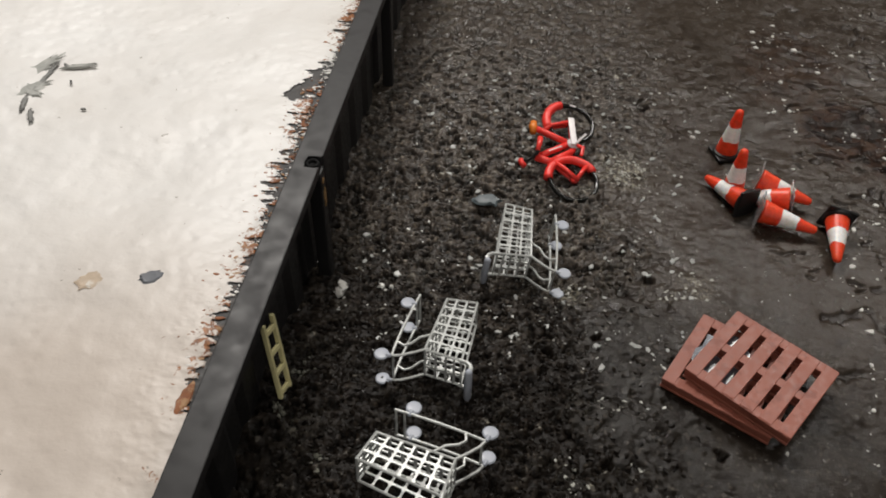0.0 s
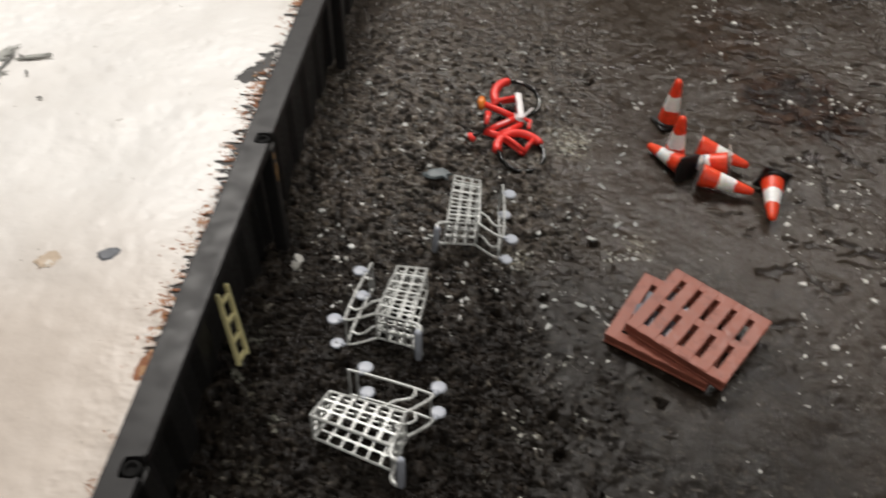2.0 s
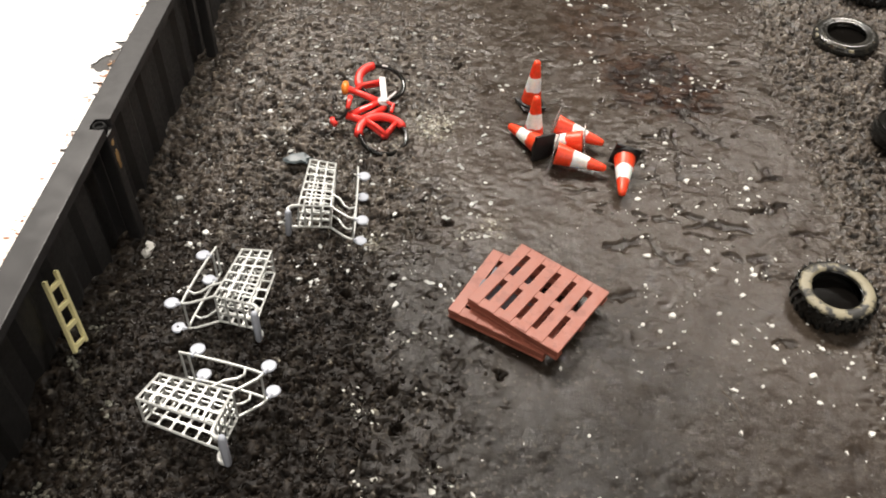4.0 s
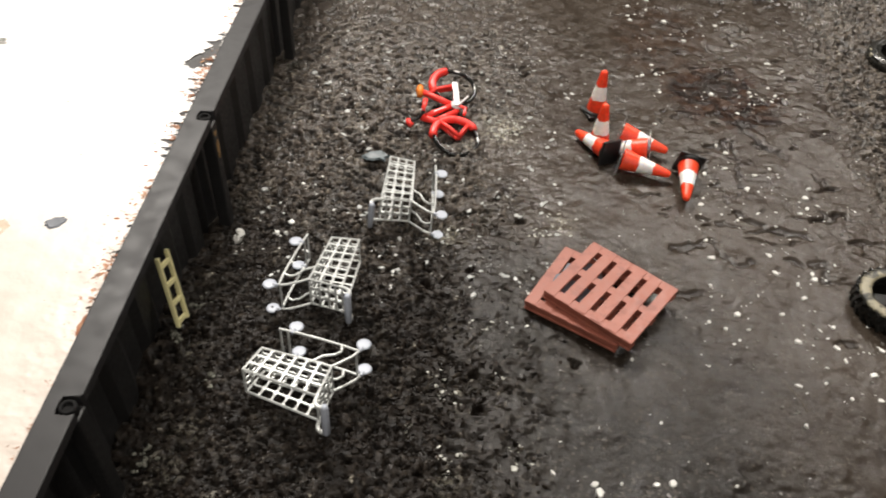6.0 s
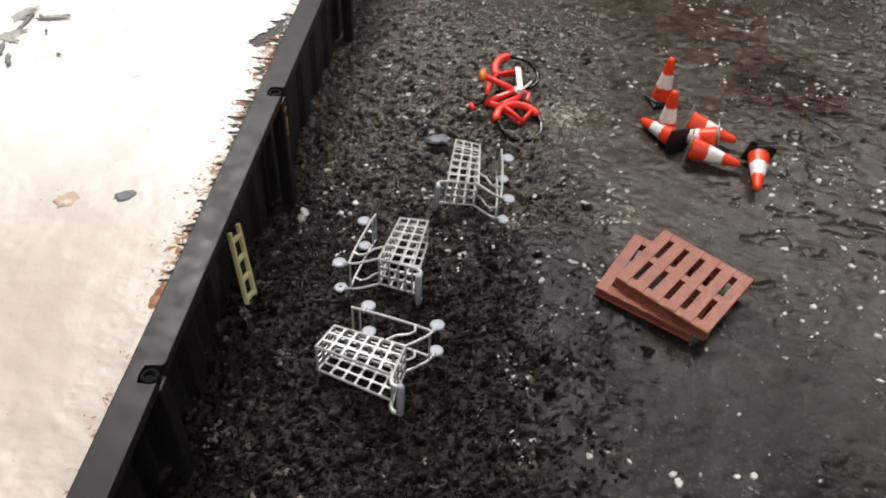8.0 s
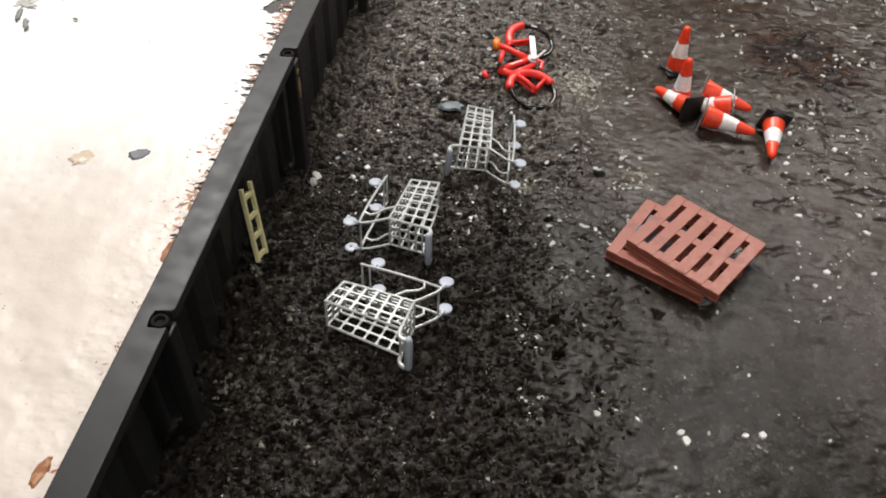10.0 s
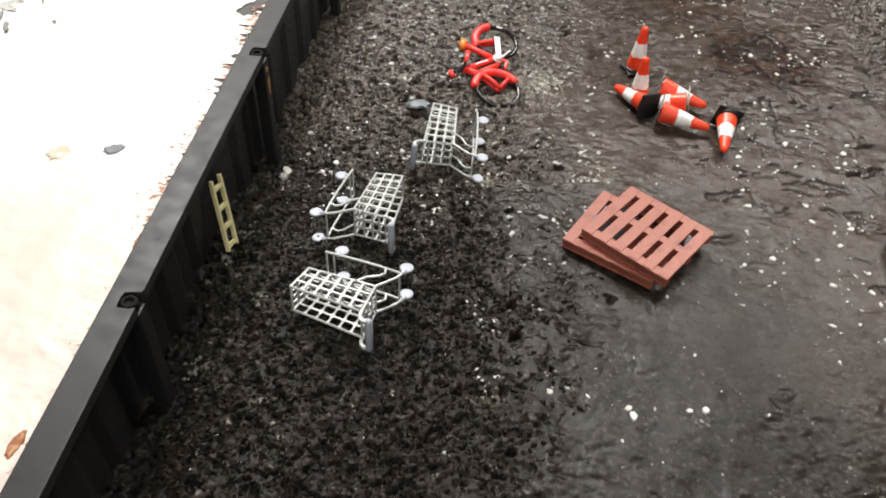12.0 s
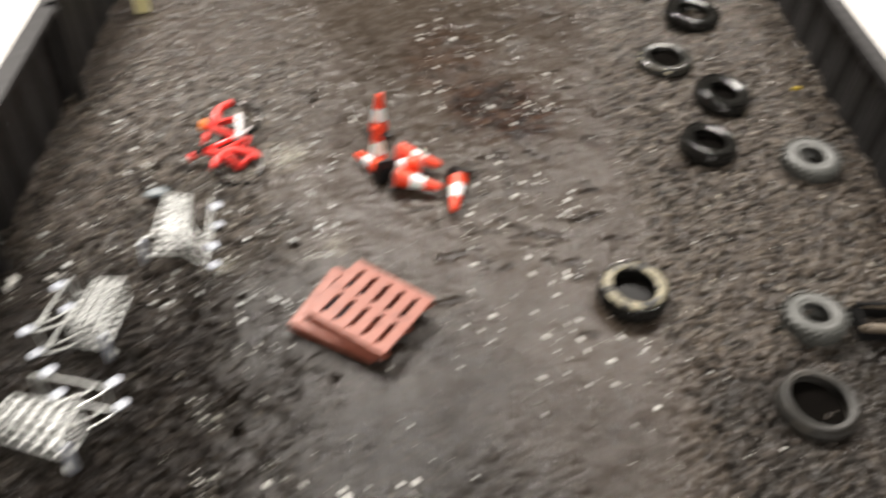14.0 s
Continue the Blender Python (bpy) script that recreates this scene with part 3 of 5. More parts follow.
clods("gravel", (-47, 62), (24, 160), 1.45, (0.45, 1.0), 2, 301, "wet dark brown gravel heaped along the black wall")
clods("gravel", (-50, 62), (160, 330), 1.7, (0.5, 1.1), 1, 302, "grey gravel strewn over the canal bed")
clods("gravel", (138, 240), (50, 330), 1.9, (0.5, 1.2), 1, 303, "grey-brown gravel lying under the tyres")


# ---- broken flat pieces ----
def jagged_disc(bm, c, rx, ry, h, n, seed, turn=0.0, rough=0.3):
    r = random.Random(seed)
    ring = []
    for k in range(n):
        a = 2 * math.pi * k / n + r.uniform(-0.15, 0.15)
        f = 1 + r.uniform(-rough, rough)
        u, v = rx * f * math.cos(a), ry * f * math.sin(a)
        ring.append((c[0] + u * math.cos(turn) - v * math.sin(turn), c[1] + u * math.sin(turn) + v * math.cos(turn)))
    low = [bm.verts.new((x, y, c[2])) for x, y in ring]
    high = [bm.verts.new((c[0] + (x - c[0]) * 0.8, c[1] + (y - c[1]) * 0.8, c[2] + h * r.uniform(0.7, 1.2))) for x, y in ring]
    bm.faces.new(high)
    bm.faces.new(low[::-1])
    for k in range(n):
        bm.faces.new((low[k], low[(k + 1) % n], high[(k + 1) % n], high[k]))


# ---- the two canal walls ----
CAP_Z = 37.3


def canal_wall(name, x_in, sign, y0, y1, posts, turn=0.0):
    """A black corrugated wall under a flat cap that is notched round each pile. sign: +1 where the canal lies at greater x."""
    wall = thing(name, pose(0, 0, 0, 0, 0, turn), "black corrugated piling wall under a flat grey cap", "wall", kind="structure")
    bm = bmesh.new()
    pitch, y, line = 18.6, y0, []
    while y < y1:
        line += [(y, 6.5), (y + 6.0, 6.5), (y + 9.0, 5.2), (y + 15.6, 5.2)]
        y += pitch
    back = 12.0
    low, high = -6.0, CAP_Z - 2.2
    for (ya, da), (yb, db) in zip(line, line[1:]):
        q = [bm.verts.new((x_in - sign * d, yy, z)) for d, yy, z in ((da, ya, low), (db, yb, low), (db, yb, high), (da, ya, high))]
        bm.faces.new(q)
    bmesh.ops.remove_doubles(bm, verts=bm.verts, dist=0.001)
    part("sheet_piling", bm, BLACK_WALL, wall)
    bm = bmesh.new()
    box(bm, (x_in - sign * (back + 8.8) / 2, (y0 + y1) / 2, (low + 20) / 2), (back - 8.8, y1 - y0, 20 - low))
    part("backing", bm, LEDGE, wall)
    inside = [p for p in posts if y0 < p < y1]
    edges = [y0] + inside + [y1]
    for a, b in zip(edges, edges[1:]):
        a1, b1 = a + (2.1 if a in inside else 0), b - (2.6 if b in inside else 0)
        bm = bmesh.new()
        outline = [(0.0, a1 + 0.7), (0.5, a1), (3.9, a1), (3.9, a), (6.8, a), (6.8, b), (3.9, b), (3.9, b1), (0.9, b1), (0.0, b1 + 1.0)]
        top = [bm.verts.new((x_in - sign * d, yy, CAP_Z)) for d, yy in outline]
        foot = [bm.verts.new((v.co.x, v.co.y, CAP_Z - 2.6)) for v in top]
        bm.faces.new(top)
        bm.faces.new(foot[::-1])
        for k in range(len(top)):
            bm.faces.new((top[k], foot[k], foot[(k + 1) % len(top)], top[(k + 1) % len(top)]))
        rim = [e for e in bm.edges if e.verts[0] in top and e.verts[1] in top and not (abs(e.verts[0].co.x - x_in) > 3.8 and abs(e.verts[1].co.x - x_in) > 3.8 and abs(e.verts[0].co.y - e.verts[1].co.y) < 0.01)]
        bmesh.ops.bevel(bm, geom=rim, offset=0.3, segments=2, affect="EDGES", profile=0.6)
        part("cap", bm, CAP_GREY, wall, "dark grey flat cap strip notched at the piles")
    for p in inside:
        bm = bmesh.new()
        box(bm, (x_in - sign * 1.5, p - 0.2, (low + CAP_Z - 2.4) / 2), (3.6, 3.9, CAP_Z - 2.4 - low), 0.5)
        post = part("post", bm, BLACK_WALL, wall, "black square pile")
        bm = bmesh.new()
        lathe(bm, [(0.9, -3.6), (1.75, -3.4), (1.85, -0.5), (1.6, 0.0), (1.2, 0.1), (1.0, -0.3), (0.9, -1.6)], 20, closed=True, axis=pose(x_in - sign * 2.0, p - 0.2, CAP_Z - 0.2))
        box(bm, (x_in - sign * 2.0, p - 0.2, CAP_Z - 1.7), (2.2, 2.2, 1.6), 0.2)
        part("pile_head", bm, MATT_BLACK, post, "black hollow pile head set in the cap's notch", smooth=True)
        bm = bmesh.new()
        lathe(bm, [(0.2, -0.16), (0.85, -0.12), (0.85, 0.12), (0.2, 0.16)], 14, axis=pose(x_in + sign * 0.32, p - 0.5, CAP_Z - 5.5, 0, 90, 0))
        jagged_disc(bm, (0, 0, 0), 3.6, 0.8, 0.3, 16, int(p), 0.0, 0.35)
        bmesh.ops.transform(bm, matrix=pose(x_in + sign * 0.25, p - 0.2, CAP_Z - 11.0, 0, sign * 90, 0), verts=bm.verts[-32:])
        if abs(p - 148.5) < 1 and sign > 0:
            part("rust_patch", bm, RUST, post, "flaking brown rust patch")
        else:
            bm.free()
    return wall


POSTS = (-38, 55.0, 148.5, 242, 335, 428)
canal_wall("wall_west", -47.5, 1, -120, 640, POSTS, 0.945)
canal_wall("wall_east", 242.0, -1, -120, 640, (-38, 55.0, 148.5, 380.0))


# ---- the banks behind the walls ----
def bank_rise(d):
    return 20.0 - 1.6 * smooth_step(d, 20, 70) + 6.0 * smooth_step(d, 80, 200)


def bank_lie(d, y, seed):
    return bank_rise(d) + (fbm(d / 26, y / 26, seed + 1) - 0.5) * 3.0 + 0.6


def west_bank_top(x, y):
    return float(bank_lie(np.array([-48.5 - x]), np.array([float(y)]), 2)[0]) + 0.25


def bank(name, sign, x_wall, seed):
    """A white-plastered bank with a broken edge; d is the way back from the wall."""
    def lie(D, Y):
        return bank_lie(D, Y, seed)

    base = field_mesh(name + "_base", x_wall - sign * np.arange(46, 10, -1.5)[::sign], np.concatenate([np.arange(-120, 20, 10.0), np.arange(20, 380, 1.5), np.arange(380, 650, 10.0)]),
                      lambda X, Y: lie(np.abs(X - x_wall), Y) - 0.15, {}, RUST_LEDGE)
    tagged(base, "dark grey base of the bank behind the wall", "bank", kind="structure")
    ys = np.concatenate([np.arange(-120, 20, 5.0), np.arange(20, 260, 0.3), np.arange(260, 380, 1.0), np.arange(380, 640, 6.0)])
    t = np.concatenate([[0.0], np.linspace(0.0008, 0.05, 26), np.linspace(0.058, 0.5, 110), np.linspace(0.51, 1, 40)])
    T, Y = np.meshgrid(t, ys)
    broad = smooth_step(fbm(Y / 14, Y * 0 + 3, seed + 4, 2), 0.38, 0.62)
    rag = np.clip(fbm(Y / 1.1, Y * 0 + seed, seed, 2) - 0.45, 0, 1) * 2 + 0.8 * broad
    near = smooth_step(-Y, -92, -76)
    worn = smooth_step(Y, 138, 172) * (1 - 0.5 * smooth_step(Y, 215, 250)) * (1 if sign > 0 else 0.3)
    start = 14.4 + (1 - near) * rag - near * 1.6 + 2.6 * worn
    D = start + T * 250
    Z = lie(D, Y) + 0.25
    Z = np.where(T < 0.0004, Z - 0.45, Z + np.where(D - start < 12, (fbm(D / 1.5, Y / 1.2, seed + 9, 3) - 0.5) * 0.2, 0))
    co = np.stack([x_wall - sign * D, Y, Z], -1).reshape(-1, 3) * MM
    nx, ny = len(t), len(ys)
    i = (np.arange(ny - 1)[:, None] * nx + np.arange(nx - 1)[None, :]).ravel()
    quads = np.stack([i, i + 1, i + nx + 1, i + nx] if sign < 0 else [i, i + nx, i + nx + 1, i + 1], -1)
    tooth = value_noise(D / 7 + 0.25 * Y, Y / 1.15, seed + 30) * 0.7 + 0.3 * fbm(D / 1.6, Y / 0.7, seed + 33, 2) + 0.30 * (fbm(D / 9, Y / 7, seed + 31, 2) - 0.5)
    bare = (tooth > 0.42 + (0.115 - 0.06 * worn) * (D - start) - 0.03 * broad) & (near < 0.6) & (D - start < 6.5)
    along = np.clip((212 - Y) / 17, 0, 1)
    bare |= np.hypot(D - (16.5 + 8.5 * along), Y - (211 - 14 * along)) < 2.2 + 1.2 * along + 3.4 * (fbm(D / 2, Y / 2, 8, 3) - 0.5)
    quads = quads[~bare[:-1, :-1].ravel()]
    me = bpy.data.meshes.new(name)
    me.from_pydata(co.tolist(), [], quads.tolist())
    me.polygons.foreach_set("use_smooth", [True] * len(quads))
    clusters = sum(np.exp(-((Y - c) / s) ** 2) for c, s in ((189, 9), (247, 12), (163, 4), (104, 9), (132, 5), (284, 8)))
    a = me.attributes.new("rim_wear", "FLOAT", "POINT")
    a.data.foreach_set("value", ((1 - smooth_step(D - start, 1.0, 8.0)) * np.clip(clusters + 0.55 * smooth_step(fbm(Y / 6, Y * 0 + 1, seed + 6, 2), 0.5, 0.62), 0, 1)).ravel().astype(np.float32))
    a = me.attributes.new("beige_shade", "FLOAT", "POINT")
    # near-end shade painted as a beige tint, strongest at low y
    shade_mask = smooth_step(-Y - 0.25 * (D - 30) + 44 * (fbm(D / 60, Y / 60, seed + 50, 3) - 0.5), -165, -70) * 0.85
    a.data.foreach_set("value", shade_mask.ravel().astype(np.float32))
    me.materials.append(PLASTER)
    return tagged(new(name, me), "white plaster bank, scuffed, with a rusty broken edge", "bank", kind="structure")


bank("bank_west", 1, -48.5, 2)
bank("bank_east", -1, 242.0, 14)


# ---- loose things ----
def shopping_trolley(name, m, label):
    """Local x forward, y across, z from the castors up to the basket's rim."""
    t = thing(name, m, label, "shopping trolley", "shopping trolleys")
    w, r = 4.45, 0.33
    rear_low, rear_top, front_low, front_top = (0, 10.0), (-0.4, 19.2), (18.2, 9.6), (19.3, 17.2)

    def at(u, v):
        """A place on a side panel: u from rear to front, v from floor to rim."""
        a = Vector((rear_low[0], 0, rear_low[1])).lerp(Vector((front_low[0], 0, front_low[1])), u)
        b = Vector((rear_top[0], 0, rear_top[1])).lerp(Vector((front_top[0], 0, front_top[1])), u)
        return a.lerp(b, v)

    def half(u):
        return w - 0.5 * u

    def spot(u, v, k):
        p = at(u, v)
        return Vector((p.x, k * half(u), p.z))

    def strip(bm, a, b, face, wide, joints=()):
        """A flat etched bar from a to b, broadened into small fillets where another bar crosses it."""
        along = b - a
        length = along.length
        along.normalize()
        out = face.cross(along).normalized() * wide / 2
        up = face.normalized() * 0.16
        stops = {0.0: 1.0, length: 1.0}
        for j in joints:
            for off, f in ((-0.8, 1.0), (-0.5, 1.35), (-0.27, 2.1), (0.27, 2.1), (0.5, 1.35), (0.8, 1.0)):
                if 0 <= j * length + off <= length:
                    stops[j * length + off] = f
        rings = []
        for d in sorted(stops):
            p, o = a + along * d, out * stops[d]
            rings.append([bm.verts.new(p + o + up), bm.verts.new(p - o + up), bm.verts.new(p - o - up), bm.verts.new(p + o - up)])
        for q, w2 in zip(rings, rings[1:]):
            for k in range(4):
                bm.faces.new((q[k], q[(k + 1) % 4], w2[(k + 1) % 4], w2[k]))
        bm.faces.new(rings[0][::-1])
        bm.faces.new(rings[-1])

    def panel(name, corners, wires):
        """A closed outer wire with flat etched bars across it."""
        bm = bmesh.new()
        tube(bm, corners, r, 6, closed=True)
        rim = part(name, bm, GREY_METAL, t)
        face = (corners[1] - corners[0]).cross(corners[3] - corners[0])
        first = (wires[0][1] - wires[0][0]).normalized()
        rows = [w for w in wires if abs((w[1] - w[0]).normalized().dot(first)) > 0.8]
        for a, b in wires:
            joints = ()
            if (a, b) not in rows:
                joints = [0.0] + [k / (len(rows) + 1) for k in range(1, len(rows) + 1)] + [1.0]
            bm = bmesh.new()
            strip(bm, a, b, face, 0.5, joints)
            part("wire", bm, GREY_METAL, rim)

    for k in (1, -1):
        panel("side_panel", [spot(0, 0, k), spot(1, 0, k), spot(1, 1, k), spot(0, 1, k)],
              [(spot(0, v / 3, k), spot(1, v / 3, k)) for v in (1, 2)] + [(spot(u / 6, 0, k), spot(u / 6, 1, k)) for u in range(1, 6)])
    panel("basket_floor", [spot(0, 0, -1), spot(1, 0, -1), spot(1, 0, 1), spot(0, 0, 1)],
          [(spot(0, 0, k), spot(1, 0, k)) for k in (-0.5, 0, 0.5)] + [(spot(u / 6, 0, -1), spot(u / 6, 0, 1)) for u in range(1, 6)])
    panel("front_panel", [spot(1, 0, -1), spot(1, 1, -1), spot(1, 1, 1), spot(1, 0, 1)],
          [(spot(1, v / 3, -1), spot(1, v / 3, 1)) for v in (1, 2)] + [(spot(1, 0, k), spot(1, 1, k)) for k in (-0.5, 0, 0.5)])
    panel("rear_gate", [spot(0, 0, -1), spot(0, 1, -1), spot(0, 1, 1), spot(0, 0, 1)],
          [(spot(0, v, -1), spot(0, v, 1)) for v in (0.3, 0.58, 0.8)] + [(spot(0, 0, k), spot(0, 1, k)) for k in (-0.33, 0.33)])
    for s in (-1, 1):
        bm = bmesh.new()
        tube(bm, [(-0.4, s * w, 18.6), (-0.7, s * w, 20.6), (-1.3, s * w, 21.6), (-2.2, s * w, 22.0), (-3.4, s * w, 21.9)], [0.45, 0.5, 0.55, 0.6, 0.6], 8)
        part("handle_arm", bm, GREY_METAL, t)
    bm = bmesh.new()
    tube(bm, [(-3.4, -w - 0.7, 21.8), (-3.4, -w, 21.8), (-3.4, 0, 21.8), (-3.4, w, 21.8), (-3.4, w + 0.7, 21.8)], [0.6, 0.92, 0.98, 0.92, 0.6], 10)
    part("handle", bm, PALE_BLUE, t, "pale blue-grey push handle", smooth=True)
    for s in (-1, 1):
        y = s * w
        bm = bmesh.new()
        tube(bm, [(-4.2, y, 3.3), (0, y, 2.9), (6, y, 2.7), (12, y, 2.7), (16.9, y, 2.9)], 0.32, 8)
        part("chassis_rail", bm, GREY_METAL, t)
        bm = bmesh.new()
        tube(bm, [(0.2, y, 10.2), (-1.6, y, 8.0), (-3.6, y, 5.2), (-4.3, y, 3.4)], 0.34, 8)
        part("leg", bm, GREY_METAL, t)
        bm = bmesh.new()
        tube(bm, [(5.0, y, 10.0), (3.2, y, 7.6), (0.6, y, 6.2), (-0.4, y, 4.8), (0.2, y, 3.0)], 0.32, 8)
        part("leg", bm, GREY_METAL, t)
        for x in (-4.4, 13.4):
            bm = bmesh.new()
            tube(bm, [(x, y, 3.2), (x - 0.2, y, 1.9)], [0.45, 0.7], 8)
            castor = part("castor", bm, PALE_BLUE, t, "pale blue-grey castor fork")
            bm = bmesh.new()
            lathe(bm, [(0.03, -0.4), (0.8, -0.39), (1.5, -0.34), (1.78, -0.12), (1.78, 0.12), (1.5, 0.34), (0.8, 0.39), (0.03, 0.4)], 20, axis=pose(x - 0.2, y, 0.9, 90, 0, 0))
            part("wheel", bm, PALE_BLUE, castor, "round pale blue-grey wheel")
    for x, z in ((14.6, 2.8), (16.6, 2.9), (-3.6, 3.3)):
        bm = bmesh.new()
        tube(bm, [(x, -w, z), (x, w, z)], 0.28, 8)
        part("cross_bar", bm, GREY_METAL, t)
    return t


shopping_trolley("shopping_trolley", frame_of((14.46, 154.43, 2.6), (-0.088, 0.995, 0.045), (-0.093, 0.037, -0.995), (-0.992, -0.092, 0.089)),
                 "pale grey model shopping trolley lying on its side near the bicycle")
shopping_trolley("shopping_trolley", frame_of((-27.14, 114.01, 9.3), (0.165, 0.983, -0.076), (-0.021, 0.081, 0.997), (0.986, -0.163, 0.034)),
                 "pale grey shopping trolley on its side between two others")
shopping_trolley("shopping_trolley", frame_of((-3.71, 93.56, 11.01), (-0.977, 0.211, -0.035), (0.015, -0.097, -0.995), (-0.213, -0.973, 0.092)),
                 "pale grey model shopping trolley tipped on its side in the gravel")


def pallet(m, label):
    """Six deck boards over three stringers; local x along the row of boards, z up, base at 0."""
    t = thing("pallet", m, label, "pallet", "stacked pallets")
    lx, ly, h = 28.0, 25.4, 3.3
    bw = 3.35
    r = random.Random(int(m.translation.x * 10))
    for k in range(6):
        bm = bmesh.new()
        box(bm, (-lx / 2 + bw / 2 + k * (lx - bw) / 5, r.uniform(-0.12, 0.12), h - 0.42), (bw, ly + r.uniform(-0.1, 0.2), 0.84), 0.16)
        part("deck_board", bm, BRICK_RED, t)
    for y in (-ly / 2 + 1.3, 0, ly / 2 - 1.3):
        bm = bmesh.new()
        box(bm, (0, y, 1.55), (lx - 0.35, 2.4, 2.2), 0.15)
        part("stringer", bm, BRICK_RED, t)
        bm = bmesh.new()
        box(bm, (0, y, h - 0.62), (lx - 0.3, 3.0 if y else 2.6, 0.9), 0.12)
        part("bearer_board", bm, BRICK_RED, t)
        bm = bmesh.new()
        box(bm, (0, y, 0.3), (lx - 0.1, 2.9, 0.6), 0.15)
        part("bottom_board", bm, BRICK_RED, t)
    return t


under = pallet(pose(58.6, 127.4, 0.1, 0, 0, -27), "brown-red model pallet lying flat on wet silt")
# film of water in the slots, its reflection painted pale
bm = bmesh.new()
jagged_disc(bm, (-4.0, 1.5, 3.32), 7.0, 8.0, 0.06, 26, 77, 0.2, 0.18)
part("glint_film", bm, GLINT_FILM, under, "glossy grey film of water on the deck")
pallet(pose(64.0, 126.4, 3.42, 0, 0, -34.5), "brown-red model pallet stacked askew on another pallet")


def traffic_cone(base, tip, label, plate="black"):
    """A cone from the middle of its base to its tip; the base plate is square."""
    base, tip = Vector(base), Vector(tip)
    z = (tip - base).normalized()
    x = z.cross(Vector((0.2, 0.1, 1.0))).normalized() if abs(z.z) < 0.9 else Vector((0.94, 0.34, 0)).cross(z).cross(z).normalized() * -1
    y = z.cross(x)
    t = thing("traffic_cone", frame_of(base, x, y, z), label, "traffic cone", "heap of traffic cones")
    bm = bmesh.new()
    if plate == "black":
        box(bm, (0, 0, 0.5), (8.6, 8.6, 1.0), 0.45)
        lathe(bm, [(4.3, 0.9), (4.1, 1.6), (3.6, 1.9)], 28)
        part("base", bm, BASE_BLACK, t, "black square base")
    else:
        box(bm, (0, 0, 0.2), (8.8, 8.8, 0.4), 0.1)
        part("base", bm, CLEAR, t, "clear thin square base")
    bm = bmesh.new()
    lathe(bm, [(3.6, 1.0), (3.5, 1.6), (2.9, 5.6), (2.15, 10.6), (1.35, 15.8), (1.15, 16.8), (0.7, 17.3), (0.3, 17.4)], 36)
    part("cone", bm, CONE, t, smooth=True)
    return t


traffic_cone((64.2, 219.0, -0.5), (64.6, 220.0, 16.9), "orange and white model traffic cone standing on silt")
traffic_cone((64.4, 199.0, -0.4), (64.0, 200.0, 16.8), "orange and white model traffic cone standing behind fallen ones")
traffic_cone((67.6, 190.6, 4.0), (56.7, 203.8, 1.6), "orange and white model traffic cone lying down")
traffic_cone((70.8, 201.2, 5.4), (86.9, 196.0, 3.0), "orange and white cone lying with a clear base", "clear")
traffic_cone((70.2, 187.8, 4.6), (87.1, 183.6, 2.8), "orange and white cone lying in front of others, clear base", "clear")
traffic_cone((93.2, 189.0, 4.4), (90.8, 171.8, 2.8), "orange and white model traffic cone lying apart from the heap")
traffic_cone((81.0, 194.6, 4.4), (65.0, 196.4, 1.6), "orange and white cone lying between others, clear base", "clear")


